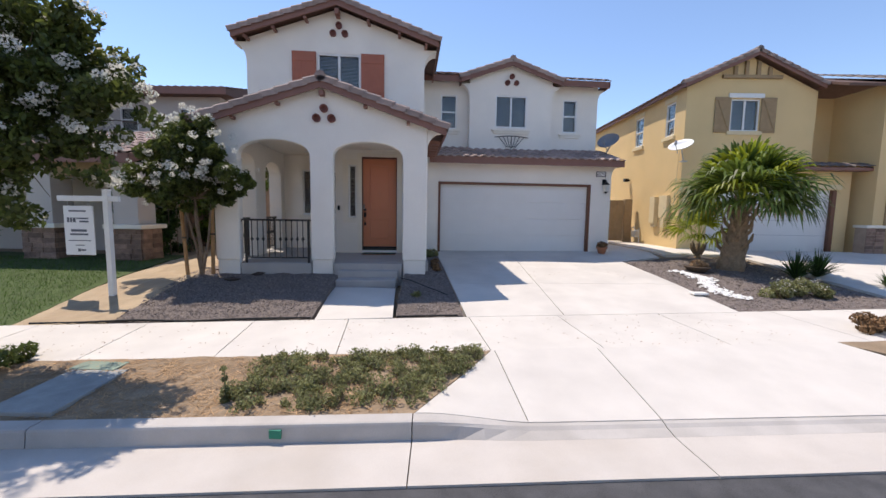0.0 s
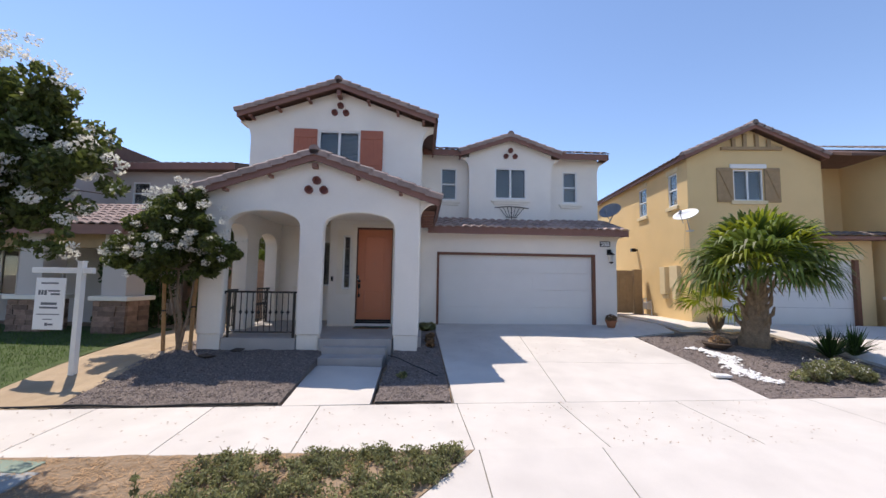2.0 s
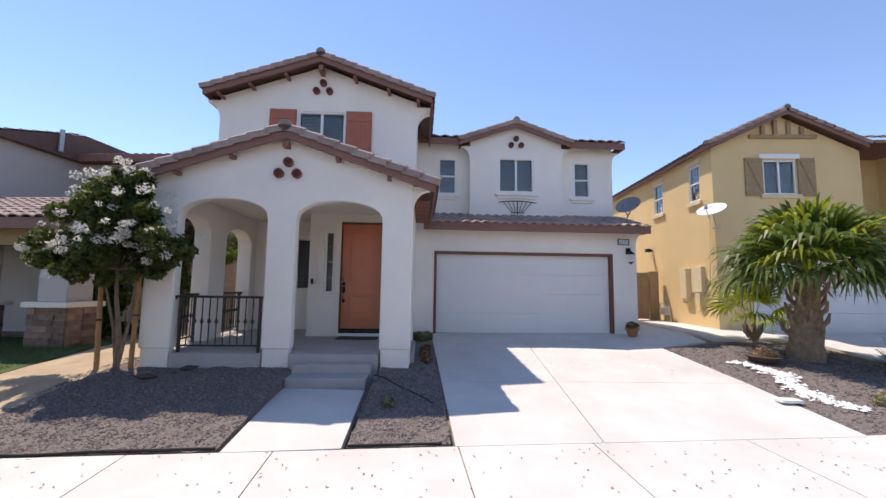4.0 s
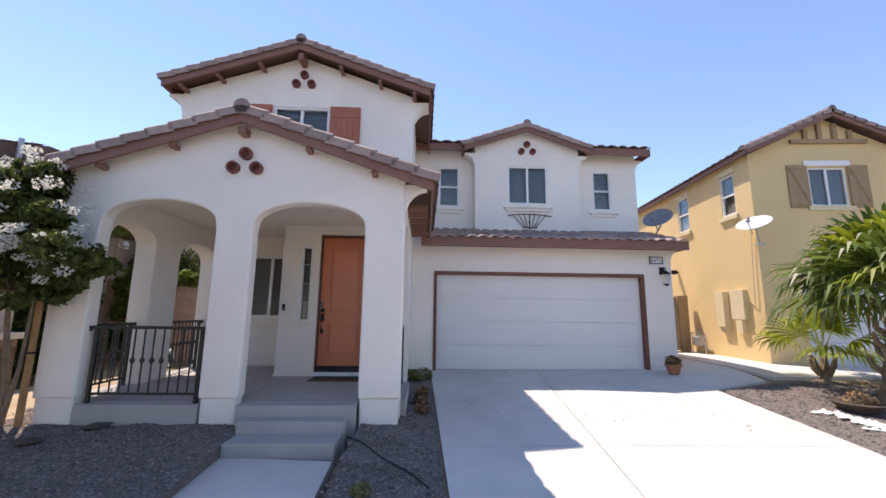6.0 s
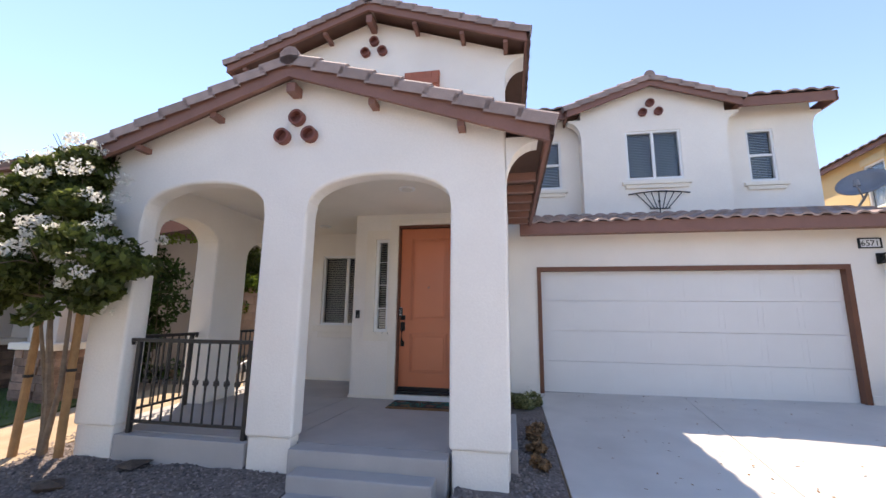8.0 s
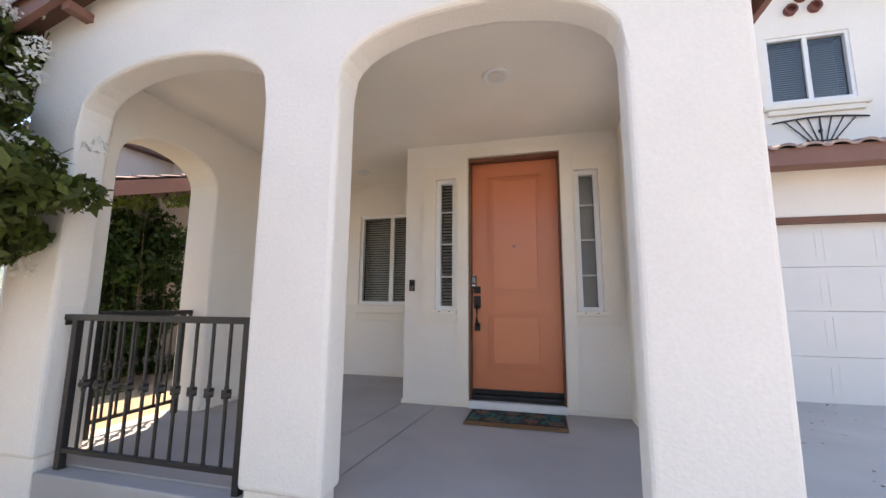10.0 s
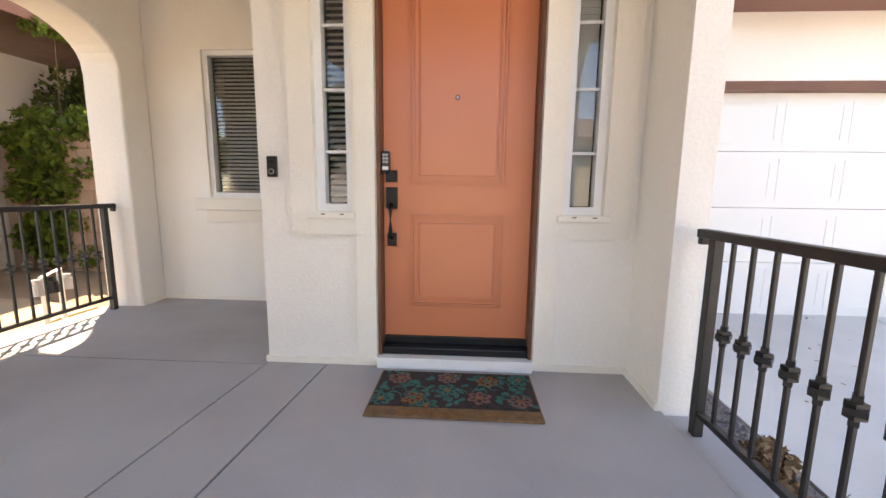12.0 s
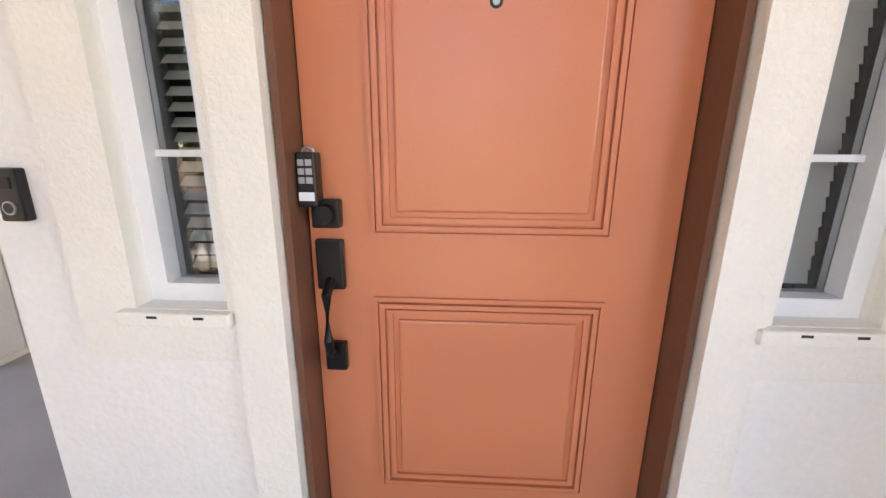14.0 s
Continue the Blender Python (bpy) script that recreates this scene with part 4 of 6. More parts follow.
part("door_sill", boxes((-1.325, -0.375, EF - 0.055, EF + 0.19, FZ + 0.002, 1.213), bevel=0.006), white_wood, door, "white painted door sill")
# handle set
hx = -1.247
part("deadbolt", boxes((hx - 0.035, hx + 0.035, DY - 0.03, DY + 0.001, 2.280, 2.350), bevel=0.006), bronze, door, "black square deadbolt")
bm = bmesh.new()
rod(bm, (hx, DY - 0.042, 2.315), (hx, DY - 0.028, 2.315), 0.022, 0.026, 16)
part("bolt_turn", bm, bronze, door)
part("handle_plate", boxes((hx - 0.035, hx + 0.035, DY - 0.022, DY + 0.001, 2.120, 2.250), bevel=0.006), bronze, door, "black handle plate")
bm = tube(bmesh.new(), [(hx, DY - 0.02, 2.145), (hx, DY - 0.06, 2.120), (hx, DY - 0.066, 2.0), (hx, DY - 0.06, 1.965), (hx, DY - 0.02, 1.940)], [0.013, 0.013, 0.012, 0.011, 0.012], 10)
part("handle_grip", bm, bronze, door, "curved black pull handle")
part("handle_foot", boxes((hx - 0.028, hx + 0.028, DY - 0.022, DY + 0.001, 1.890, 1.970), bevel=0.005), bronze, door)
lock = thing("lock_box", (hx - 0.045, DY - 0.03, 2.335), "black key lock box with silver buttons hung on the door", "lock box")
part("body", boxes((hx - 0.052, hx - 0.006, DY - 0.055, DY - 0.012, 2.335, 2.460), bevel=0.006), black_plastic, lock)
for i in range(3):
    for k in range(2):
        part("button", boxes((hx - 0.046 + k * 0.018, hx - 0.032 + k * 0.018, DY - 0.058, DY - 0.054, 2.390 + i * 0.02, 2.404 + i * 0.02)), grey_metal, lock)
part("label_strip", boxes((hx - 0.048, hx - 0.012, DY - 0.0575, DY - 0.054, 2.350, 2.370)), sign_white, lock)
part("shackle", tube(bmesh.new(), [(hx - 0.044, DY - 0.03, 2.455), (hx - 0.042, DY - 0.03, 2.465), (hx - 0.03, DY - 0.03, 2.472), (hx - 0.018, DY - 0.03, 2.465), (hx - 0.016, DY - 0.03, 2.455)], [0.004] * 5, 6), grey_metal, lock)

bell = thing("doorbell", (-1.944, EF, 2.300), "small black video doorbell on the stucco wall", "doorbell")
part("body", boxes((-1.973, -1.915, EF - 0.026, EF + 0.001, 2.300, 2.422), bevel=0.006), black_plastic, bell)
bm = bmesh.new()
rod(bm, (-1.944, EF - 0.03, 2.332), (-1.944, EF - 0.025, 2.332), 0.016, 0.016, 20)
part("button", bm, grey_metal, bell)
bm = bmesh.new()
rod(bm, (-1.944, EF - 0.031, 2.332), (-1.944, EF - 0.0295, 2.332), 0.012, 0.012, 20)
part("button_face", bm, black_plastic, bell)
part("lens", boxes((-1.96, -1.928, EF - 0.029, EF - 0.024, 2.375, 2.402), bevel=0.002), bronze, bell)


# ---------------- doormat ----------------
def doormat():
    x0, x1, y0, y1, z = -1.275, -0.4, 9.67, 10.15, FZ + 0.003
    mat = thing("doormat", (-0.84, 9.91, FZ), "brown coir doormat with teal, rose and gold flowers", "doormat")
    part("backing", boxes((x0, x1, y0, y1, z, z + 0.012), bevel=0.004), coir, mat)
    part("field", boxes((x0 + 0.008, x1 - 0.008, y0 + 0.085, y1 - 0.008, z + 0.011, z + 0.0145)), mat_dark, mat)
    rng = np.random.default_rng(5)
    zz = z + 0.0155

    def petal_shape(bm, cx, cy, a, l, w):
        c, s = math.cos(a), math.sin(a)
        pts = []
        for i in range(12):
            t = 2 * math.pi * i / 12
            u, v = l * 0.5 * (1 + math.cos(t)), w * math.sin(t)
            x, y = cx + (0.01 + u) * c - v * s, cy + (0.01 + u) * s + v * c
            pts.append((min(max(x, x0 + 0.01), x1 - 0.01), min(max(y, y0 + 0.088), y1 - 0.01)))
        bm.faces.new([bm.verts.new((x, y, zz + rng.uniform(0, 0.001))) for x, y in pts])
    spots = [(0.12, 0.38, mat_rose), (0.4, 0.4, mat_rose), (0.62, 0.37, mat_gold), (0.8, 0.4, mat_teal), (0.22, 0.17, mat_gold), (0.4, 0.26, mat_teal), (0.57, 0.19, mat_rose), (0.78, 0.17, mat_rose), (0.06, 0.15, mat_teal), (0.3, 0.1, mat_teal)]
    for fx, fy, m in spots:
        bm = bmesh.new()
        n = int(rng.integers(6, 8))
        a0 = rng.uniform(0, 1)
        for i in range(n):
            petal_shape(bm, x0 + fx, y0 + fy, a0 + 2 * math.pi * i / n, 0.058, 0.021)
        part("flower", bm, m, mat)
        bm = bmesh.new()
        for i in range(n):
            petal_shape(bm, x0 + fx, y0 + fy, a0 + 2 * math.pi * i / n, 0.066, 0.0255)
        bmesh.ops.translate(bm, vec=(0, 0, -0.0004), verts=bm.verts)
        part("flower_outline", bm, mat_dark, mat)
        bm = bmesh.new()
        for i in range(n):
            a = a0 + 2 * math.pi * i / n
            petal_shape(bm, x0 + fx + 0.012 * math.cos(a), y0 + fy + 0.012 * math.sin(a), a, 0.026, 0.007)
        bmesh.ops.translate(bm, vec=(0, 0, 0.0009), verts=bm.verts)
        part("petal_vein", bm, mat_dark, mat)
        bm = bmesh.new()
        rod(bm, (x0 + fx, y0 + fy, zz), (x0 + fx, y0 + fy, zz + 0.003), 0.015, 0.013, 12)
        part("flower_centre", bm, mat_gold if m != mat_gold else mat_teal, mat)
    bm = bmesh.new()
    for i in range(85):
        petal_shape(bm, x0 + rng.uniform(0.02, 0.85), y0 + rng.uniform(0.1, 0.46), rng.uniform(0, 6.28), 0.05, 0.013)
    bmesh.ops.translate(bm, vec=(0, 0, -0.0006), verts=bm.verts)
    part("leaf_pattern", bm, mat_teal, mat)
    bm = bmesh.new()
    for k in range(20):
        cx, cy, s = x0 + rng.uniform(0.05, 0.8), y0 + rng.uniform(0.15, 0.42), rng.choice((-1, 1))
        tube(bm, [(cx + s * (0.05 - 0.004 * i) * math.cos(i * 0.5), cy + (0.05 - 0.004 * i) * math.sin(i * 0.5), zz) for i in range(11)], [0.0032] * 11, 4)
    part("scroll_pattern", bm, mat_teal, mat)
    cu = bpy.data.curves.new("lettering", 'FONT')
    cu.body, cu.size, cu.align_x, cu.extrude = "Live Laugh Love", 0.085, 'CENTER', 0.001
    tmp = bpy.data.objects.new("lettering", cu)
    me = bpy.data.meshes.new_from_object(tmp)
    bpy.data.objects.remove(tmp)
    me.transform(Matrix.Translation((-0.84, y0 + 0.02, z + 0.0135)))
    me.materials.clear()
    link_mesh("lettering", me, mat_gold, mat, "dark printed words on the mat")


doormat()


# ---------------- porch railings ----------------
def railing(a, b, z, count, label):
    """Iron railing between two points: posts, rails and balusters with a knuckle at mid height."""
    a, b = Vector(a), Vector(b)
    r = thing("porch_railing", (a.x, a.y, z), label, "railing", "porch railings")
    d = (b - a).normalized()
    side = Vector((-d.y, d.x, 0))

    def bar(p, q, w, z0, z1, ext=0.0):
        bm = bmesh.new()
        p, q = p - d * ext, q + d * ext
        vs = [bm.verts.new(c + side * s * w + Vector((0, 0, zz))) for zz in (z0, z1) for c, s in ((p, -1), (q, -1), (q, 1), (p, 1))]
        for f in ((0, 1, 2, 3), (7, 6, 5, 4), (0, 4, 5, 1), (1, 5, 6, 2), (2, 6, 7, 3), (3, 7, 4, 0)):
            bm.faces.new([vs[i] for i in f])
        bmesh.ops.bevel(bm, geom=bm.edges[:], offset=0.003, segments=1, affect='EDGES')
        return bm
    part("top_rail", bar(a, b, 0.024, z + 0.913, z + 0.952, 0.11), iron, r)
    for p, e in ((a, -1), (b, 1)):
        part("wall_scroll", bar(p + d * (e * 0.092) - d * 0.016, p + d * (e * 0.092) + d * 0.016, 0.018, z + 0.882, z + 0.913), iron, r, "small turned-down rail end")
    part("bottom_rail", bar(a, b, 0.016, z + 0.10, z + 0.128), iron, r)
    for p in (a, b):
        part("post", bar(p - d * 0.022, p + d * 0.022, 0.022, z + 0.0, z + 0.915), iron, r)
    first = None
    L = (b - a).length
    for i in range(count):
        p = a + d * (L * (i + 1) / (count + 1))
        if first is None:
            bm = bar(Vector((0, 0, 0)) - d * 0.0085, d * 0.0085, 0.0085, z + 0.128, z + 0.915)
            for k, (h, w) in enumerate(((0.485, 0.017), (0.505, 0.026), (0.52, 0.036), (0.535, 0.026), (0.555, 0.017))):
                bmesh.ops.create_cone(bm, cap_ends=True, segments=4, radius1=w, radius2=w, depth=0.02, matrix=Matrix.Translation((0, 0, z + h)) @ d.to_track_quat('X', 'Z').to_matrix().to_4x4() @ pose(0, 0, 0, 0, 0, 45 if k % 2 else 0))
            first = part("baluster", bm, iron, r)
            first.location = p
            keep = first
        else:
            c = keep.copy()
            scene.collection.objects.link(c)
            c.location = p
    return r


railing((-3.54, 8.15, 0), (-2.22, 8.15, 0), FZ - 0.01, 10, "black iron railing in the porch front arch")
railing((-3.96, 8.56, 0), (-3.96, 9.31, 0), FZ - 0.004, 6, "black iron railing in the porch side arch")
railing((-3.96, 10.22, 0), (-3.96, 11.2, 0), FZ - 0.004, 8, "black iron railing in the rear side arch")
railing((0.29, 8.56, 0), (0.29, 9.68, 0), FZ - 0.02, 9, "black iron railing beside the driveway")


tap = thing("irrigation_valve", (-4.45, 11.05, 0.9), "grey and white irrigation valves on a short riser", "valve")
part("riser", tube(bmesh.new(), [(-4.45, 11.05, 0.85), (-4.45, 11.05, 1.45), (-4.45, 11.2, 1.5), (-4.45, 11.2, 0.85)], [0.022] * 4, 8), vinyl, tap)
for y in (11.0, 11.13, 11.26):
    bm = bmesh.new()
    rod(bm, (-4.45, y, 1.3), (-4.45, y, 1.4), 0.05, 0.04, 12)
    rod(bm, (-4.45, y, 1.4), (-4.45, y, 1.44), 0.03, 0.03, 10)
    part("valve_body", bm, grey_metal if y != 11.13 else black_plastic, tap)


# ---------------- garage fittings ----------------
plaque = thing("house_number", (6.14, GF, 3.52), "black-framed house number plaque with dark digits", "house number")
part("frame", plate(bmesh.new(), rect(5.98, 6.3, 3.50, 3.67), [rect(6.0, 6.28, 3.52, 3.65)], GF - 0.03, GF + 0.001), black_plastic, plaque)
part("face", boxes((5.998, 6.282, GF - 0.02, GF - 0.001, 3.518, 3.652)), sign_white, plaque)
cu = bpy.data.curves.new("digits", 'FONT')
cu.body, cu.size, cu.align_x, cu.extrude = "6571", 0.13, 'CENTER', 0.002
tmp = bpy.data.objects.new("digits", cu)
me = bpy.data.meshes.new_from_object(tmp)
bpy.data.objects.remove(tmp)
me.transform(Matrix.Translation((6.14, GF - 0.0215, 3.54)) @ pose(0, 0, 0, 90))
me.materials.clear()
link_mesh("digits", me, black_plastic, plaque, "dark house number digits")

lan = thing("wall_lantern", (6.26, GF - 0.1, 3.0), "dark bronze carriage lantern on the garage wall", "wall lamp")
part("wall_plate", boxes((6.2, 6.32, GF - 0.03, GF + 0.001, 3.24, 3.42), bevel=0.01), bronze, lan)
part("arm", tube(bmesh.new(), [(6.26, GF - 0.02, 3.36), (6.26, GF - 0.1, 3.41), (6.26, GF - 0.16, 3.38), (6.26, GF - 0.16, 3.3)], [0.014, 0.012, 0.012, 0.012], 8), bronze, lan)
bm = bmesh.new()
for z0, z1, a, c in ((3.26, 3.33, 0.1, 0.015), (3.235, 3.26, 0.105, 0.1), (2.99, 3.02, 0.055, 0.065), (2.96, 2.99, 0.01, 0.04)):
    bmesh.ops.create_cone(bm, cap_ends=True, segments=6, radius1=a, radius2=c, depth=z1 - z0, matrix=Matrix.Translation((6.26, GF - 0.16, (z0 + z1) / 2)))
part("cap_and_base", bm, bronze, lan)
bm = bmesh.new()
bmesh.ops.create_cone(bm, cap_ends=True, segments=6, radius1=0.058, radius2=0.088, depth=0.212, matrix=Matrix.Translation((6.26, GF - 0.16, 3.127)))
part("glass_body", bm, lantern_glass, lan)

keep_place()
trel = thing("wall_trellis", (3.37, DF, 4.420), "black iron fan-shaped ornament under the bay window", "wall ornament")
top = [(2.79 + i * 0.145, 4.830 + 0.05 * math.sin(math.pi * i / 8)) for i in range(9)]
part("top_bar", tube(bmesh.new(), [(x, DF - 0.03, z) for x, z in top], [0.013] * 9, 6), iron, trel)
for i in range(1, 8):
    part("rib", tube(bmesh.new(), [(top[i][0], DF - 0.03, top[i][1]), (3.37 + (top[i][0] - 3.37) * 0.35, DF - 0.03, 4.520)], [0.009, 0.009], 6), iron, trel)
part("low_bar", tube(bmesh.new(), [(3.18, DF - 0.03, 4.520), (3.56, DF - 0.03, 4.520)], [0.011, 0.011], 6), iron, trel)
part("stem", tube(bmesh.new(), [(3.37, DF - 0.03, 4.850), (3.37, DF - 0.03, 4.420)], [0.012, 0.012], 6), iron, trel)
part("anchor", boxes((3.35, 3.39, DF - 0.03, DF + 0.001, 4.650, 4.690)), iron, trel)


def dish(x, y, z, r, aim, foot, mat, label):
    d = thing("satellite_dish", foot, label, "satellite dish", "satellite dishes")
    m = look((x, y, z), aim) 
    bm = bmesh.new()
    seg, rings = 28, []
    for k in range(7):
        q = r * k / 6
        rings.append([bm.verts.new(m @ Vector((q * math.cos(2 * math.pi * i / seg), 0.86 * q * math.sin(2 * math.pi * i / seg), -0.35 * q * q / r))) for i in range(seg)] if k else [bm.verts.new(m @ Vector((0, 0, 0)))])
    for i in range(seg):
        bm.faces.new((rings[0][0], rings[1][i], rings[1][(i + 1) % seg]))
    for a, b in zip(rings[1:], rings[2:]):
        for i in range(seg):
            bm.faces.new((a[i], b[i], b[(i + 1) % seg], a[(i + 1) % seg]))
    o = part("reflector", bm, mat, d, smooth=True)
    s = o.modifiers.new("thickness", 'SOLIDIFY')
    s.thickness = 0.012
    part("mast", tube(bmesh.new(), [m @ Vector((0, 0, 0.03)), m @ Vector((0, -0.05, 0.12)), Vector(foot)], [0.022, 0.022, 0.022], 8), grey_metal, d)
    part("feed_arm", tube(bmesh.new(), [m @ Vector((0, -r * 0.8, 0.02)), m @ Vector((0, -r * 0.75, -r * 0.9))], [0.014, 0.012], 8), grey_metal, d)
    part("feed_horn", tube(bmesh.new(), [m @ Vector((0, -r * 0.75, -r * 0.85)), m @ Vector((0, -r * 0.5, -r * 1.02))], [0.05, 0.035], 10), dish_grey, d)
    part("foot_plate", boxes((foot[0] - 0.09, foot[0] + 0.09, foot[1] - 0.09, foot[1] + 0.09, foot[2] - 0.03, foot[2] + 0.01)), grey_metal, d)


dish(6.62, 12.3, 4.68, 0.36, (4.5, 10.6, 6.6), (6.6, 12.5, 4.33), dish_grey, "grey satellite dish on the garage roof edge")

keep_place()
pot = thing("plant_pot", (6.3, 11.35, 1.05), "small terracotta pot with dry orange-brown plant", "plant pot")
bm = bmesh.new()
bmesh.ops.create_cone(bm, cap_ends=True, segments=20, radius1=0.1, radius2=0.16, depth=0.2, matrix=Matrix.Translation((6.3, 11.35, 1.15)))
bmesh.ops.create_cone(bm, cap_ends=True, segments=20, radius1=0.17, radius2=0.17, depth=0.04, matrix=Matrix.Translation((6.3, 11.35, 1.24)))
part("pot", bm, terracotta, pot)
rng = np.random.default_rng(3)
raw("foliage", *leaves(rng, [(6.3, 11.35, 1.34), (6.2, 11.3, 1.3), (6.4, 11.4, 1.32)], [0.14, 0.1, 0.1], 260, 0.035), dry_leaf, pot)


settle()


# ---------------- the yellow house ----------------
yh = thing("neighbour_house", (12, 14, 1.0), "two-storey yellow stucco house with tiled gable roof", "house", "neighbouring houses")
YF = 13.2
ya = 8.22 - 0.18
outY = [(9.68, 0.7), (10.75, 0.7), (10.75, 3.32), (15.5, 3.32), (15.5, 0.7), (16.0, 0.7), (16.0, 4.3), (14.42, 4.3), (14.42, ya - 2.46 * 0.47), (11.96, ya), (9.68, ya - 2.28 * 0.47)]
part("wall", plate(bmesh.new(), outY, [rect(11.32, 12.36, 5.42, 6.56)], YF, YF + 0.2), yellow, yh, "yellow stucco front wall")
part("wall", plate(bmesh.new(), rect(13.4, 24, 0.7, 7.0), [rect(13.87, 14.5, 5.38, 6.66), rect(16.28, 16.98, 5.38, 6.64)], 9.68, 9.88, "x"), yellow, yh, "yellow stucco side wall")
part("wall", boxes((14.42, 14.62, YF + 0.2, 14.5, 4.3, 7.0)), yellow, yh)
part("wall", plate(bmesh.new(), rect(14.42, 16.8, 4.3, 7.0), [rect(14.6, 15.2, 5.6, 6.5)], 14.5, 14.7), yellow, yh)
part("wall", plate(bmesh.new(), rect(16.3, 20, 0.7, 7.0), [rect(17.0, 17.8, 4.9, 6.5)], 12.6, 12.8), yellow, yh)
part("wall", boxes((16.3, 16.5, 12.8, 14.5, 0.7, 7.0)), yellow, yh)
part("wall", boxes((9.68, 20, 24, 24.2, 0.7, 7.0)), yellow, yh)
window_unit(yh, 11.32, 12.36, 5.42, 6.56, YF + 0.03)
window_unit(yh, 14.6, 15.2, 5.6, 6.5, 14.53, hung=True)
window_unit(yh, 17.0, 17.8, 4.9, 6.5, 12.63, hung=True)
for y0, y1 in ((13.87, 14.5), (16.28, 16.98)):
    window_unit(yh, y0, y1, 5.38, 6.64, 9.71, hung=True, axis="x")
    part("window_sill", boxes((9.6, 9.68, y0 - 0.1, y1 + 0.1, 5.22, 5.36), bevel=0.01), yellow_trim, yh)
    part("window_head", boxes((9.65, 9.68, y0 - 0.08, y1 + 0.08, 6.66, 6.85), bevel=0.01), yellow_trim, yh)
part("window_head", boxes((11.2, 12.48, YF - 0.06, YF + 0.0, 6.6, 6.76), bevel=0.01), vinyl, yh)
part("window_sill", boxes((11.2, 12.48, YF - 0.06, YF + 0.0, 5.28, 5.42), bevel=0.01), yellow_trim, yh)
for x0, x1 in ((10.72, 11.28), (12.4, 12.95)):
    s = part("shutter", boxes((x0, x1, YF - 0.05, YF - 0.003, 5.36, 6.62), bevel=0.006), gate_wood, yh, "tan board shutter with diagonal brace")
    bm = bmesh.new()
    tube(bm, [(x0 + 0.07, YF - 0.06, 6.5), (x1 - 0.07, YF - 0.06, 5.5)], [0.03, 0.03], 4)
    part("brace", bm, gate_wood, s)
    for z in (5.42, 6.5):
        part("batten", boxes((x0 + 0.02, x1 - 0.02, YF - 0.07, YF - 0.049, z, z + 0.08)), gate_wood, s)
part("gable_beam", boxes((10.9, 13.05, YF - 0.09, YF - 0.002, 7.28, 7.4), bevel=0.008), gate_wood, yh, "brown timber gable beam")
for x in (11.35, 11.75, 12.18, 12.6):
    top_z = ya - abs(x - 11.96) * 0.47 - 0.05
    part("gable_post", boxes((x - 0.06, x + 0.06, YF - 0.08, YF - 0.002, 7.4, top_z)), gate_wood, yh)
gable_roof(yh, 11.98, 2.5, 8.3, 0.45, 12.9, 24.3, 9, field=tile_grey)
V, F = tile_field((16.1, 12.2, 7.0), (4, 0, 0), (0, 3.5, 1.3), 14, 9, 0.035, 0.04)
ry = part("roof", plate(bmesh.new(), [(12.25, 6.9), (16, 8.3), (20, 6.9), (20, 6.8), (16, 8.2), (12.25, 6.8)], [], 14.6, 20.2, "x"), soffit, yh, "tiled side wing roof")
part("eave_board", boxes((16.0, 20.2, 12.21, 12.25, 6.76, 6.96)), fascia, ry)
raw("field_tiles", V, F, tile_grey, ry)
part("vent_stack", tube(bmesh.new(), [(15.2, 15.2, 7.6), (15.2, 15.2, 8.4)], [0.06, 0.06], 10), dish_grey, yh)
part("canopy", boxes((13.6, 16.4, 12.75, 13.2, 4.0, 4.12), bevel=0.01), fascia, yh, "small tiled canopy over the garage")
V, F = tile_field((13.6, 12.72, 4.14), (2.8, 0, 0), (0, 0.5, 0.18), 10, 2, 0.03, 0.035)
raw("field_tiles", V, F, tile_grey, yh)
part("garage_head", boxes((10.6, 15.65, YF - 0.05, YF, 3.34, 3.52), bevel=0.01), yellow_trim, yh)
part("garage_trim", boxes((15.36, 15.5, YF - 0.02, YF + 0.12, 1.0, 3.32)), brown_wood, yh)
part("garage_door", boxes((10.75, 15.36, YF + 0.12, YF + 0.16, 1.0, 3.32)), garage_white, yh, "white garage door")
for i in range(1, 4):
    part("section_joint", boxes((10.75, 15.36, YF + 0.114, YF + 0.119, 1.04 + i * 0.56, 1.052 + i * 0.56)), grey_metal, yh)
part("entry_door", boxes((16.7, 17.7, 12.55, 12.6, 1.0, 3.3)), gate_wood, yh, "brown timber entry")
part("wall_cap", boxes((15.98, 16.72, 12.45, 12.95, 1.95, 2.05), bevel=0.01), trim_stucco, yh)
pier = part("stone_pier", boxes((16.02, 16.68, 12.5, 12.9, 0.8, 1.95)), mortar, yh, "stacked stone pier")
for i in range(9):
    for k in range(2):
        w = 0.33 + rng.uniform(-0.06, 0.06)
        x = 16.02 + (0 if k == 0 else 0.34)
        part("stone", boxes((x + 0.005, x + 0.315, 12.47 + rng.uniform(0, 0.015), 12.51, 0.82 + i * 0.125, 0.935 + i * 0.125)), stone_mat, pier)
dish(9.42, 12.85, 4.72, 0.42, (7.6, 11.6, 7.6), (9.6, 13.0, 4.28), sign_white, "white satellite dish on the yellow house wall")
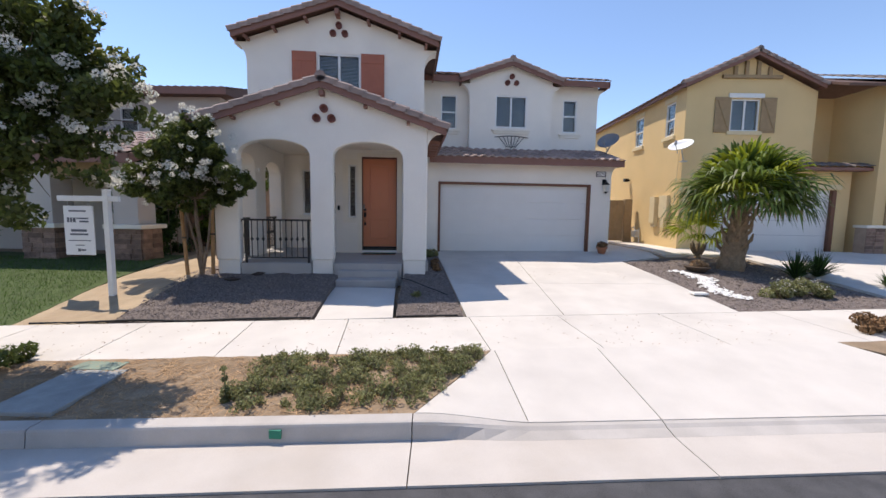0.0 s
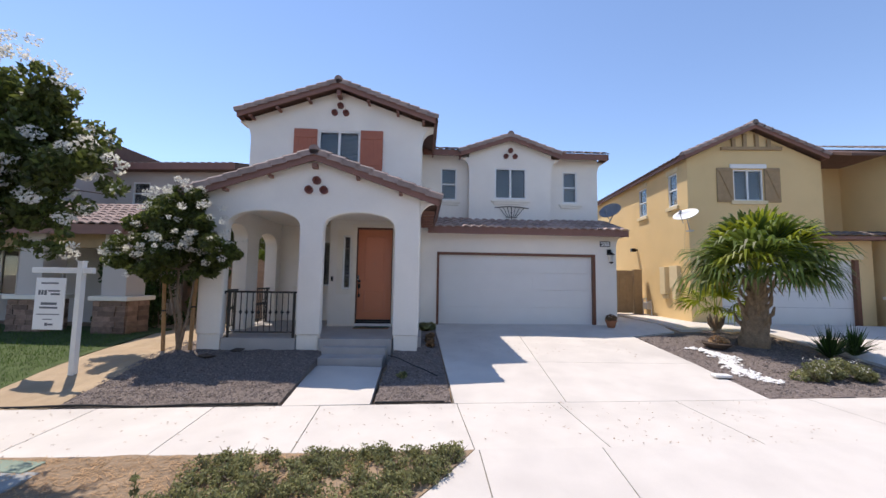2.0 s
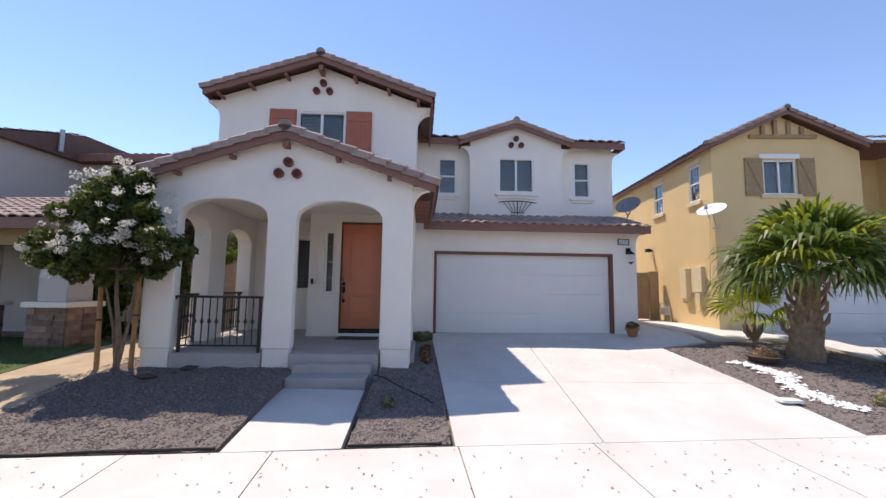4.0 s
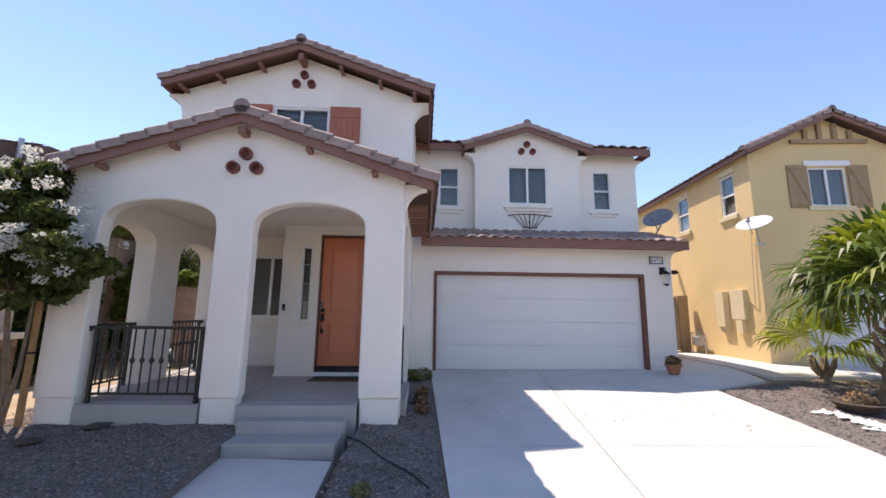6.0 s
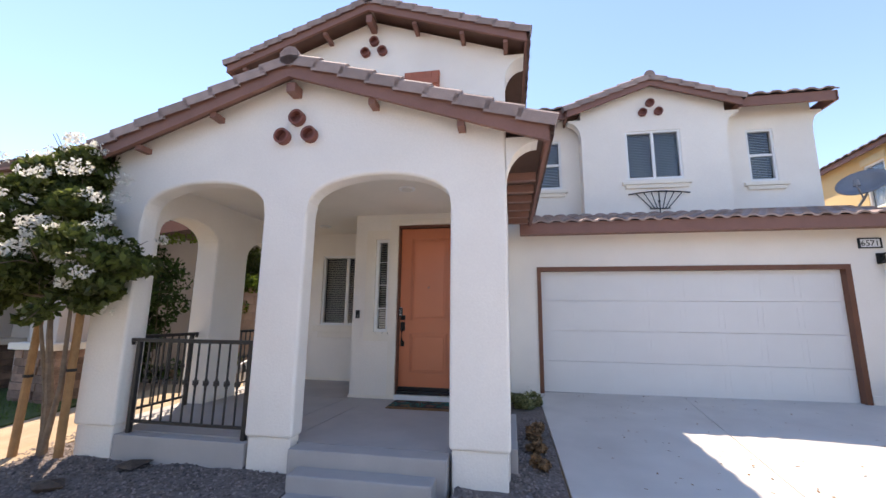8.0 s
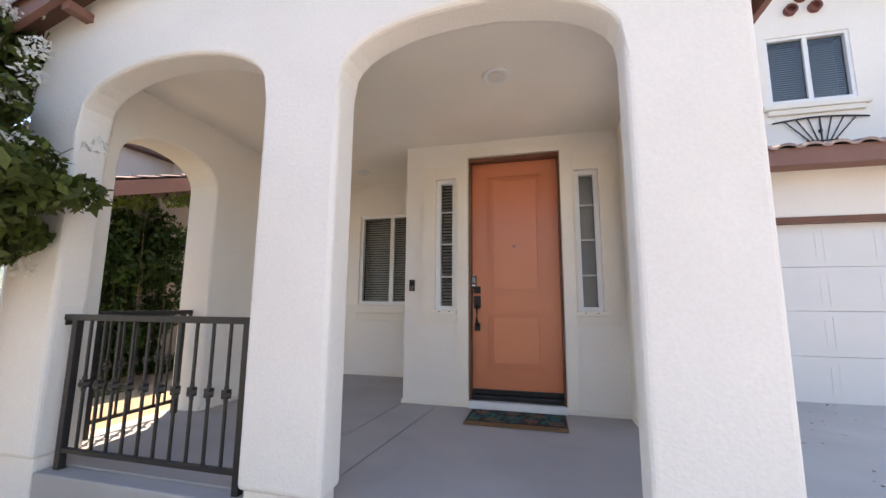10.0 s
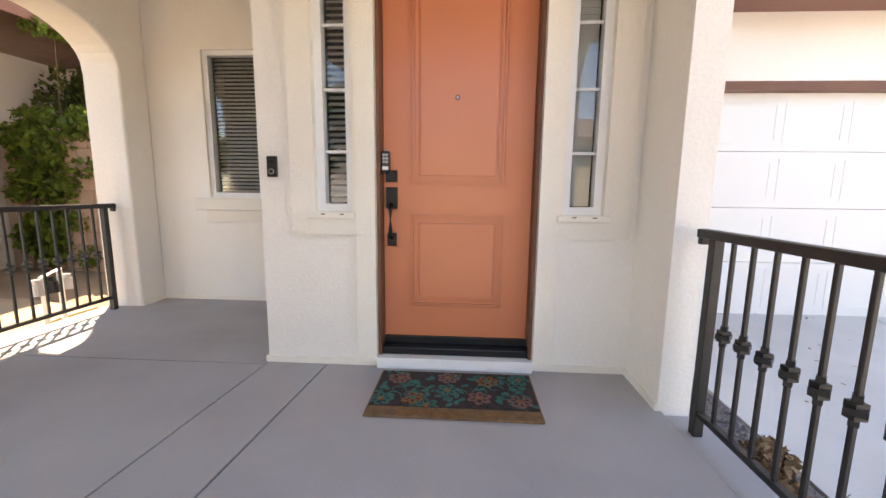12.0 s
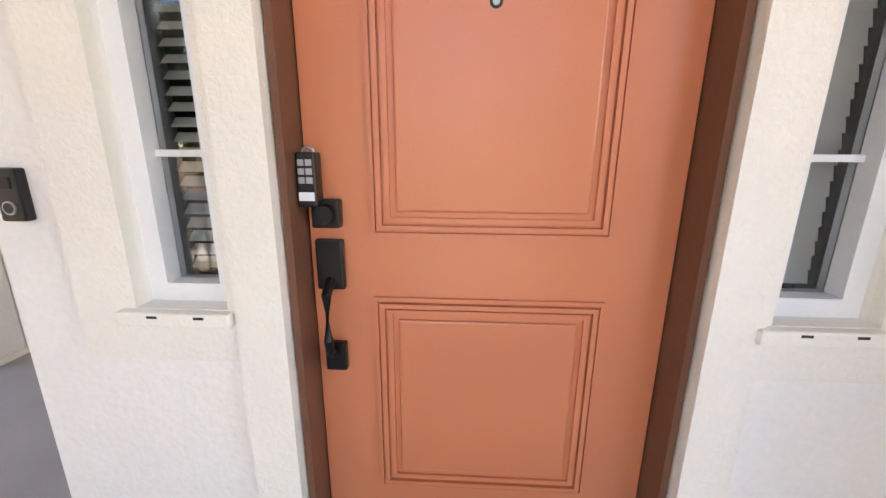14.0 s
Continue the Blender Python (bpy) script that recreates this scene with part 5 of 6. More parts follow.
# meters and pipes on the side wall
meter = thing("electric_meter", (9.6, 14.7, 1.97), "yellow painted electric meter cabinet on the side wall", "utility box", "wall utilities")
part("cabinet", boxes((9.5, 9.68, 14.62, 15.0, 1.97, 3.05), bevel=0.012), yellow_trim, meter)
part("base_box", boxes((9.56, 9.68, 14.66, 14.96, 1.8, 1.96), bevel=0.01), yellow_trim, meter)
meter2 = thing("panel_box", (9.6, 14.1, 2.04), "yellow painted breaker panel on the side wall", "utility box", "wall utilities")
part("cabinet", boxes((9.54, 9.68, 13.8, 14.36, 2.2, 3.07), bevel=0.012), yellow_trim, meter2)
part("drop_box", boxes((9.55, 9.68, 13.95, 14.2, 1.8, 2.19), bevel=0.01), yellow_trim, meter2)
part("conduit", tube(bmesh.new(), [(9.62, 13.85, 2.9), (9.62, 13.45, 2.6), (9.62, 13.4, 3.6), (9.62, 13.3, 4.7)], [0.012] * 4, 6), yellow_trim, meter2)
gas = thing("gas_meter", (9.4, 15.9, 1.05), "grey gas meter with pipes by the side wall", "gas meter", "wall utilities")
part("meter_body", boxes((9.3, 9.55, 15.75, 16.1, 1.3, 1.6), bevel=0.04), grey_metal, gas)
part("pipe", tube(bmesh.new(), [(9.42, 16.3, 1.05), (9.42, 16.3, 1.72), (9.42, 16.0, 1.75), (9.42, 15.95, 1.6)], [0.025] * 4, 8), grey_metal, gas)
part("pipe", tube(bmesh.new(), [(9.42, 15.85, 1.6), (9.42, 15.6, 1.7), (9.42, 15.55, 1.05)], [0.025] * 3, 8), grey_metal, gas)
gate = thing("side_gate", (7.8, 16.6, 1.05), "tan boarded side gate between the houses", "gate")
for i in range(9):
    x = 6.45 + i * 0.3
    part("board", boxes((x, x + 0.29, 16.6, 16.64, 1.08, 2.95), bevel=0.005), gate_wood, gate)
part("gate_rail", boxes((6.42, 9.2, 16.641, 16.68, 2.6, 2.7)), gate_wood, gate)
part("gate_post", boxes((9.16, 9.5, 16.5, 16.75, 1.05, 3.0), bevel=0.01), gate_wood, gate)
flood = thing("flood_light", (9.6, 17.3, 3.9), "small black security light on the yellow wall", "wall lamp")
part("head", boxes((9.4, 9.6, 17.2, 17.4, 3.85, 4.0), bevel=0.02), bronze, flood)
part("bracket", boxes((9.6, 9.681, 17.26, 17.34, 3.88, 3.96)), bronze, flood)


keep_place(turned(-5.0, 0.955, (9.68, 13.2), (9.58, 12.76), 0.0, 2.3))


# ---------------- the house on the other side ----------------
lh = thing("neighbour_house", (-9.5, 11, 0.9), "two-storey grey cream stucco house with stone piers", "house", "neighbouring houses")
part("wall", plate(bmesh.new(), rect(-16, -8.0, 0.6, 4.2), [rect(-13.5, -12.3, 1.7, 3.2)], 11.0, 11.2), cream_left, lh)
window_unit(lh, -13.5, -12.3, 1.7, 3.2, 11.03)
part("wall", plate(bmesh.new(), rect(11.2, 24, 0.6, 4.2), [], -8.2, -8.0, "x"), cream_left, lh)
part("wall", plate(bmesh.new(), rect(-16, -12.3, 4.0, 6.6), [], 11.6, 11.8), cream_left, lh)
part("wall", plate(bmesh.new(), rect(11.8, 14.2, 4.0, 6.6), [], -12.5, -12.3, "x"), cream_left, lh)
part("wall", plate(bmesh.new(), rect(-12.3, -7.7, 4.0, 6.6), [rect(-11.6, -10.9, 5.2, 6.1), rect(-9.3, -8.7, 5.2, 6.1)], 14.2, 14.4), cream_left, lh)
window_unit(lh, -11.6, -10.9, 5.2, 6.1, 14.23, hung=True)
window_unit(lh, -9.3, -8.7, 5.2, 6.1, 14.23, hung=True)
part("wall", plate(bmesh.new(), rect(14.4, 24, 4.0, 6.6), [rect(15.2, 15.9, 4.7, 5.8)], -7.9, -7.7, "x"), cream_left, lh)
window_unit(lh, 15.2, 15.9, 4.7, 5.8, -7.74, hung=True, sign=-1, axis="x")
# porch roof
lr = part("roof", plate(bmesh.new(), [(8.45, 3.55), (11.3, 4.55), (14.4, 4.55), (14.4, 4.45), (11.3, 4.45), (8.45, 3.47)], [], -16, -6.7, "x"), soffit, lh, "low brown tiled porch roof")
part("eave_board", boxes((-16, -6.68, 8.41, 8.45, 3.36, 3.6)), fascia, lr)
part("eave_board", plate(bmesh.new(), [(8.45, 3.36), (11.3, 4.36), (14.4, 4.36), (14.4, 4.6), (11.3, 4.6), (8.45, 3.6)], [], -6.7, -6.66, "x"), fascia, lr)
V, F = tile_field((-16, 8.4, 3.6), (9.3, 0, 0), (0, 2.9, 1.02), 33, 8, 0.035, 0.04)
raw("field_tiles", V, F, tile_many, lr)
part("porch_beam", boxes((-16, -6.95, 8.8, 9.1, 3.05, 3.42), bevel=0.01), gate_wood, lh)
for x in (-9.25, -7.05, -12.6):
    part("pillar", boxes((x - 0.32, x + 0.32, 8.7, 9.3, 1.85, 3.42), bevel=0.02), cream_left, lh)
    part("pillar_cap", boxes((x - 0.5, x + 0.5, 8.55, 9.45, 1.74, 1.85), bevel=0.015), trim_stucco, lh)
    pier = part("stone_pier", boxes((x - 0.4, x + 0.4, 8.65, 9.35, 0.7, 1.74)), mortar, lh, "stacked brown stone pier base")
    for i in range(8):
        z = 0.74 + i * 0.124
        cuts = sorted([x - 0.42, x + 0.42] + list(x + rng.uniform(-0.3, 0.3, 2)))
        for c0, c1 in zip(cuts, cuts[1:]):
            part("stone", boxes((c0 + 0.005, c1 - 0.005, 8.60 + rng.uniform(0, 0.03), 8.66, z, z + 0.117)), stone_mat, pier)
        for c0, c1 in ((8.66, 8.98), (8.99, 9.34)):
            part("stone", boxes((x + 0.39, x + 0.43 + rng.uniform(0, 0.02), c0 + 0.005, c1 - 0.005, z, z + 0.117)), stone_mat, pier)
part("porch_slab", boxes((-16, -6.7, 8.5, 11.0, 0.5, 0.86), bevel=0.02), concrete, lh)
for k, (y0, y1, z) in enumerate(((11.3, 25, 6.95),)):
    r2 = part("roof", plate(bmesh.new(), [(13.75, 6.72), (14.6, 6.95), (18.5, 7.9), (24.5, 6.62), (24.5, 6.52), (13.75, 6.52)], [], -12.0, -7.2, "x"), soffit, lh, "dark brown tiled upper roof")
    part("eave_board", boxes((-16.5, -12.0, 11.26, 11.3, 6.45, 6.7)), fascia, r2)
    part("eave_board", boxes((-12.0, -7.2, 13.7, 13.74, 6.5, 6.76)), fascia, r2)
V, F = tile_field((-12.0, 13.75, 6.74), (4.8, 0, 0), (0, 4.7, 1.16), 17, 13, 0.03, 0.035)
raw("field_tiles", V, F, tile_grey, lh)
r3 = part("roof", plate(bmesh.new(), [(11.25, 6.66), (13.9, 7.5), (18.5, 7.5), (18.5, 6.52), (11.25, 6.52)], [], -16.5, -12.01, "x"), soffit, lh, "dark brown tiled upper roof")
V, F = tile_field((-16.5, 11.25, 6.68), (4.5, 0, 0), (0, 2.65, 0.84), 16, 7, 0.03, 0.035)
raw("field_tiles", V, F, tile_grey, r3)
part("vent_stack", tube(bmesh.new(), [(-11.9, 13.0, 6.6), (-11.9, 13.0, 7.35)], [0.07, 0.07], 10), grey_metal, lh)


keep_place(turned(-5.3, 0.975, (-7.0, 8.5), (-6.97, 9.47), 0.0, 2.3))


# ---------------- for-sale sign ----------------
sg = thing("sale_sign", (-4.72, 5.25, 0.6), "white timber sign post with hanging sale panel", "sale sign")
part("post", boxes((-4.765, -4.675, 5.205, 5.295, 0.5, 2.56), bevel=0.008), white_wood, sg)
part("post_cap", boxes((-4.775, -4.665, 5.195, 5.305, 2.56, 2.585), bevel=0.01), white_wood, sg)
part("arm", boxes((-5.58, -4.5, 5.22, 5.28, 2.38, 2.47), bevel=0.006), white_wood, sg)
panel = part("panel", boxes((-5.5, -4.98, 5.238, 5.262, 1.46, 2.3), bevel=0.004), sign_white, sg, "white sale panel with grey print")
for x in (-5.42, -5.06):
    part("chain", tube(bmesh.new(), [(x, 5.25, 2.38), (x, 5.25, 2.29)], [0.006, 0.006], 6), grey_metal, sg)
for x0, x1, z0, z1 in ((-5.3, -5.0, 2.2, 2.225), (-5.34, -5.3, 2.02, 2.1), (-5.285, -5.25, 2.02, 2.1), (-5.235, -5.19, 2.02, 2.1), (-5.17, -4.96, 2.075, 2.1), (-5.12, -4.96, 2.02, 2.05), (-5.28, -5.0, 1.86, 1.9), (-5.3, -4.98, 1.8, 1.83), (-5.34, -4.94, 1.7, 1.715), (-5.22, -5.06, 1.62, 1.635), (-5.18, -5.13, 1.52, 1.57), (-5.12, -5.04, 1.53, 1.56)):
    part("print_bar", boxes((x0 - 0.1, x1 - 0.1, 5.2345, 5.2385, z0, z1)), sign_ink, panel)


# ---------------- flowering trees ----------------
def flowering_tree(base, trunks, lumps, stakes, count, seed, label, size=0.045, bloom=0.14):
    rg = np.random.default_rng(seed)
    b = Vector(base)
    tr = thing("flowering_tree", base, label, "tree", "flowering street trees")
    bm = bmesh.new()
    for path, r in trunks:
        pts = [Vector(p) for p in path]
        tube(bm, pts, [r * (1 - 0.6 * i / (len(pts) - 1)) for i in range(len(pts))], 8)
    cs = np.array([l[0] for l in lumps])
    hub = Vector(trunks[0][0][-1])
    for c, q in lumps:
        c = Vector(c)
        mid = hub.lerp(c, 0.5) + Vector(rg.normal(size=3)) * 0.08
        tube(bm, [hub, mid, c], [0.022, 0.015, 0.005], 5)
        for k in range(4):
            e = c + Vector(rg.normal(size=3)) * q * 0.55
            tube(bm, [mid.lerp(c, 0.6), (mid.lerp(c, 0.6) + e) / 2 + Vector((0, 0, 0.04)), e], [0.008, 0.006, 0.003], 4)
    part("trunk", bm, bark, tr)
    centres, radii = [], []
    for c, q in lumps:
        for k in range(12):
            d = rg.normal(size=3)
            d /= np.linalg.norm(d)
            centres.append(np.array(c) + d * q * rg.uniform(0.3, 1.0))
            radii.append(q * rg.uniform(0.26, 0.5))
    o = raw("crown", *leaves(rg, centres, radii, count, size, droop=0.3), leaf, tr)
    fl_c, fl_r = [], []
    for c, q in lumps:
        n = int(16 * q / 0.5 * bloom / 0.14)
        for k in range(n):
            d = rg.normal(size=3)
            d[2] = abs(d[2]) * 0.9 + 0.1 if rg.uniform() < 0.75 else d[2]
            d /= np.linalg.norm(d)
            p = np.array(c) + d * q * rg.uniform(0.9, 1.25)
            fl_c.append(p)
            fl_r.append(rg.uniform(0.05, 0.11))
    raw("blossom", *leaves(rg, fl_c, fl_r, int(len(fl_c) * 46), 0.022), petal, tr, "white blossom clusters")
    for p, q in stakes:
        s = thing("tree_stake", p, "brown timber tree stake with black tie", "tree stake", "tree stakes")
        part("pole", tube(bmesh.new(), [p, q], [0.04, 0.036], 10), stake_wood, s)
        h = Vector(p).lerp(Vector(q), 0.55)
        part("tie", tube(bmesh.new(), [h - Vector((0, 0, 0.015)), h + Vector((0, 0, 0.015))], [0.046, 0.046], 10), hose_black, s)


small_lumps = [((-4.2, 6.75, 3.5), 0.6), ((-3.75, 6.6, 3.3), 0.55), ((-4.75, 6.7, 3.1), 0.5), ((-5.15, 6.6, 2.75), 0.4), ((-3.3, 6.55, 2.95), 0.48), ((-3.95, 6.45, 2.85), 0.55), ((-4.45, 6.5, 2.65), 0.45), ((-4.1, 6.8, 4.0), 0.38), ((-3.55, 6.6, 2.55), 0.35), ((-4.3, 6.8, 3.0), 0.6), ((-3.05, 6.5, 2.75), 0.28), ((-4.5, 6.75, 3.75), 0.35), ((-3.95, 6.75, 3.9), 0.35)]
gz = land(-4.1, 6.8)
flowering_tree((-4.1, 6.85, gz), [([(-4.1, 6.85, gz - 0.05), (-4.08, 6.83, 1.4), (-4.12, 6.75, 2.1), (-4.1, 6.7, 2.5)], 0.05), ([(-4.12, 6.87, gz), (-4.2, 6.85, 1.5), (-4.4, 6.75, 2.5)], 0.035), ([(-4.07, 6.83, gz), (-3.9, 6.8, 1.6), (-3.7, 6.65, 2.5)], 0.035)],
               small_lumps, [((-4.32, 6.72, land(-4.32, 6.72) - 0.05), (-4.5, 6.85, 2.35)), ((-3.85, 6.85, land(-3.85, 6.85) - 0.05), (-3.78, 6.8, 2.5))], 36000, 11, "young tree with white blossom tied between stakes")
big_lumps = [((-3.9, 3.0, 3.5), 0.7), ((-3.2, 3.1, 3.7), 0.55), ((-2.75, 3.1, 3.35), 0.42), ((-4.6, 2.8, 3.0), 0.75), ((-3.6, 2.9, 2.9), 0.6), ((-4.0, 2.6, 2.2), 0.5), ((-3.3, 3.0, 4.2), 0.5), ((-4.2, 3.2, 4.4), 0.8), ((-5.1, 3.0, 3.9), 0.8), ((-2.95, 3.05, 2.95), 0.38), ((-4.8, 2.7, 2.3), 0.6), ((-3.85, 2.4, 1.85), 0.3), ((-5.4, 3.0, 3.0), 0.7)]
gz = land(-5.0, 2.9)
flowering_tree((-5.0, 2.9, gz), [([(-5.0, 2.9, gz - 0.05), (-4.95, 2.9, 1.2), (-4.8, 2.9, 2.0), (-4.5, 2.95, 2.8)], 0.07)], big_lumps, [], 42000, 12, "leafy street tree with white blossom in the planting strip", size=0.042)


# ---------------- palm ----------------
def palm(base, height, n, length, seed, mat, label, trunk_r=0.26, lean=(0.15, 0)):
    rg = np.random.default_rng(seed)
    b = Vector(base)
    pm = thing("palm_tree", base, label, "palm", "front-yard palms")
    top = b + Vector((lean[0], lean[1], height))
    bm = bmesh.new()
    k = 9
    pts = [b.lerp(top, i / k) + Vector((0, 0, -0.05)) for i in range(k + 1)]
    tube(bm, pts, [trunk_r * (1.2 - 0.68 * (i / k) + 0.1 * (i % 2)) for i in range(k + 1)], 14)
    part("trunk", bm, palm_bark, pm)
    bm = bmesh.new()
    for i in range(int(26 * trunk_r / 0.26)):
        a, h = i * 2.4, height * (0.25 + 0.75 * i / 26)
        p = b.lerp(top, h / height)
        o = Vector((math.cos(a), math.sin(a), 0))
        r = trunk_r * (1.15 - 0.5 * h / height)
        tube(bm, [p + o * r * 0.8, p + o * (r + 0.08) + Vector((0, 0, 0.12)), p + o * (r + 0.12) + Vector((0, 0, 0.3))], [0.06, 0.045, 0.02], 5)
    part("frond_stub_crown", bm, palm_bark, pm, "cut frond stubs on the trunk")
    for i in range(n):
        a = i * 2.399 + rg.uniform(-0.2, 0.2)
        f = i / n
        tilt = 0.1 + 1.4 * f
        L = length * rg.uniform(0.42, 0.56)
        out = Vector((math.cos(a), math.sin(a), 0))
        side = Vector((-out.y, out.x, 0))
        along = out * math.sin(tilt) + Vector((0, 0, math.cos(tilt)))
        stem = [top + along * (L * k / 4) - Vector((0, 0, 0.10 * f * L * (k / 4) ** 2)) for k in range(5)]
        V, F = [], []
        for k in range(4):
            w, q = 0.022 - 0.003 * k, len(V)
            V += [stem[k] - side * w, stem[k] + side * w, stem[k + 1] + side * w, stem[k + 1] - side * w]
            F.append((q, q + 1, q + 2, q + 3))
        hub, d = stem[-1], (stem[-1] - stem[-2]).normalized()
        up = side.cross(d).normalized()
        blade, count = length * rg.uniform(0.5, 0.62), 30
        for k in range(count):
            g = -1.85 + 3.7 * k / (count - 1)
            l = blade * (0.62 + 0.38 * math.cos(g * 0.7)) * rg.uniform(0.9, 1.08)
            ray = d * math.cos(g) + side * math.sin(g) + up * (0.16 * abs(math.sin(g)) + 0.05 * (-1) ** k)
            ray.normalize()
            wv = (side * math.cos(g) - d * math.sin(g)) * (l * 0.042)
            m1 = hub + ray * l * 0.55
            m2 = hub + ray * l * 0.82 - Vector((0, 0, l * (0.05 + 0.1 * f)))
            tip = hub + ray * l - Vector((0, 0, l * (0.16 + 0.34 * f) * rg.uniform(0.7, 1.3)))
            q = len(V)
            V += [hub, m1 - wv, m1 + wv, m2 - wv * 0.7, m2 + wv * 0.7, tip]
            F += [(q, q + 1, q + 2), (q + 1, q + 3, q + 4, q + 2), (q + 3, q + 5, q + 4)]
        dead = f > 0.9 and i % 3 == 0
        raw("frond", V, F, frond_yellow if i < 2 or rg.uniform() < 0.1 else straw if dead else mat, pm)


palm((8.95, 9.45, land(8.95, 9.45)), 1.72, 46, 1.8, 21, frond_mat, "stout fan palm with dense dark green fronds", lean=(0.2, 0))
palm((9.1, 11.0, land(9.1, 11.0)), 0.5, 9, 1.3, 22, frond_yellow, "young yellow-green palm beside the larger palm", trunk_r=0.08, lean=(0, 0))


# ---------------- shrubs and beds ----------------
def shrub(name, lumps, count, size, mat, label, category, seed, bloom=0, group=""):
    rg = np.random.default_rng(seed)
    b = lumps[0][0]
    s = thing(name, (b[0], b[1], land(b[0], b[1])), label, category, group)
    c, r = [], []
    for p, q in lumps:
        for k in range(8):
            d = rg.normal(size=3)
            d /= np.linalg.norm(d)
            d[2] = abs(d[2])
            e = np.array(p) + d * q * rg.uniform(0.1, 0.9) * np.array((1, 1, 0.7))
            c.append(e)
            r.append(q * rg.uniform(0.22, 0.45))
    raw("foliage", *leaves(rg, c, r, count, size), mat, s)
    bm = bmesh.new()
    for p, q in lumps:
        for k in range(5):
            e = Vector(p) + Vector((rg.normal() * q * 0.5, rg.normal() * q * 0.5, q * 0.5))
            tube(bm, [(p[0], p[1], land(p[0], p[1]) - 0.02), e], [0.005, 0.002], 3)
    part("stems", bm, bark, s)
    if bloom:
        raw("flowers", *leaves(rg, [np.array(q) + np.array((0, 0, 0.1)) for q in c], [0.1] * len(c), bloom, 0.018), petal, s)
    return s


def ground_cover():
    rg = np.random.default_rng(31)
    lumps = []
    for i in range(170):
        x = rg.uniform(-1.0, 1.5)
        lo, hi = kerb_line(x) + 0.15, near_edge(x) - 0.1
        if x > 0.55:
            lo = max(lo, kerb_line(0.8) + (x - 0.7) * 1.75)
        if lo > hi:
            continue
        y = rg.uniform(lo, hi)
        lumps.append(((x, y, land(x, y) + 0.02), 0.10 + 0.07 * rg.uniform()))
    shrub("ground_cover", lumps, 26000, 0.017, leaf_grey, "low grey-green ground cover mat in the planting strip", "ground cover", 32)
    lumps = [((x, y, land(x, y)), 0.3) for x, y in ((-3.9, 2.3), (-4.4, 2.6), (-4.9, 2.2), (-5.6, 2.5), (-3.7, 2.75))]
    shrub("low_shrub", lumps, 3500, 0.03, leaf, "low dark green shrub under the street tree", "shrub", 33)


ground_cover()
shrub("flowering_shrub", [((8.0, 6.75, 0.74), 0.35), ((8.45, 6.9, 0.75), 0.42), ((8.95, 7.05, 0.76), 0.4)], 5200, 0.026, leaf_grey, "low grey-green shrub with tiny white flowers", "shrub", 41, bloom=220)
shrub("low_shrub", [((0.72, 10.25, 1.0), 0.26), ((0.85, 10.5, 1.02), 0.22)], 2200, 0.03, leaf_grey, "straggling grey-green shrub between porch and driveway", "shrub", 42, bloom=60)
shrub("dry_weeds", [((0.95, 9.15, 0.96), 0.17), ((0.93, 8.85, 0.94), 0.15), ((0.95, 8.5, 0.92), 0.14), ((0.98, 8.15, 0.9), 0.12)], 2000, 0.03, dry_leaf, "dead brown weeds between porch and driveway", "weeds", 45)
shrub("low_shrub", [((7.55, 4.75, 0.64), 0.3), ((7.95, 4.9, 0.64), 0.32)], 2200, 0.03, dry_leaf, "dry brown shrub beside the sidewalk", "shrub", 43)
shrub("low_shrub", [((0.55, 5.9, 0.74), 0.12)], 250, 0.03, leaf_grey, "small dry weed in the gravel", "weed", 44)


def spiky(base, n, length, seed, label):
    rg = np.random.default_rng(seed)
    b = Vector(base)
    s = thing("spiky_plant", base, label, "plant", "spiky plants")
    V, F = [], []
    for i in range(n):
        a, t = rg.uniform(0, 6.28), rg.uniform(0.1, 1.1)
        out = Vector((math.cos(a) * math.sin(t), math.sin(a) * math.sin(t), math.cos(t)))
        side = out.cross(Vector((0, 0, 1))).normalized() * 0.016
        L = length * rg.uniform(0.6, 1.1)
        mid, tip = b + out * L * 0.55, b + out * L - Vector((0, 0, 0.12 * L * t))
        q = len(V)
        V += [b - side, b + side, mid + side, mid - side, tip]
        F += [(q, q + 1, q + 2, q + 3), (q + 3, q + 2, q + 4)]
    raw("blades", V, F, leaf_dark, s)


for i, (x, y) in enumerate(((9.85, 8.5), (10.6, 8.75))):
    spiky((x, y, land(x, y)), 150, 0.75, 50 + i, "dark green strap-leaved clump beside the gravel")
spiky((11.4, 7.9, land(11.4, 7.9)), 90, 0.45, 53, "small grassy clump at the driveway edge")

bowl = thing("planter_bowl", (7.85, 9.1, land(7.85, 9.1)), "shallow dark bowl with yellow succulents", "planter")
bm = bmesh.new()
bmesh.ops.create_cone(bm, cap_ends=True, segments=20, radius1=0.18, radius2=0.32, depth=0.14, matrix=Matrix.Translation((7.85, 9.1, land(7.85, 9.1) + 0.06)))
part("bowl", bm, dark_stone, bowl)
raw("succulents", *leaves(rng, [(7.85, 9.1, land(7.85, 9.1) + 0.18), (8.0, 9.1, land(8, 9.1) + 0.16)], [0.17, 0.13], 500, 0.03), straw, bowl)

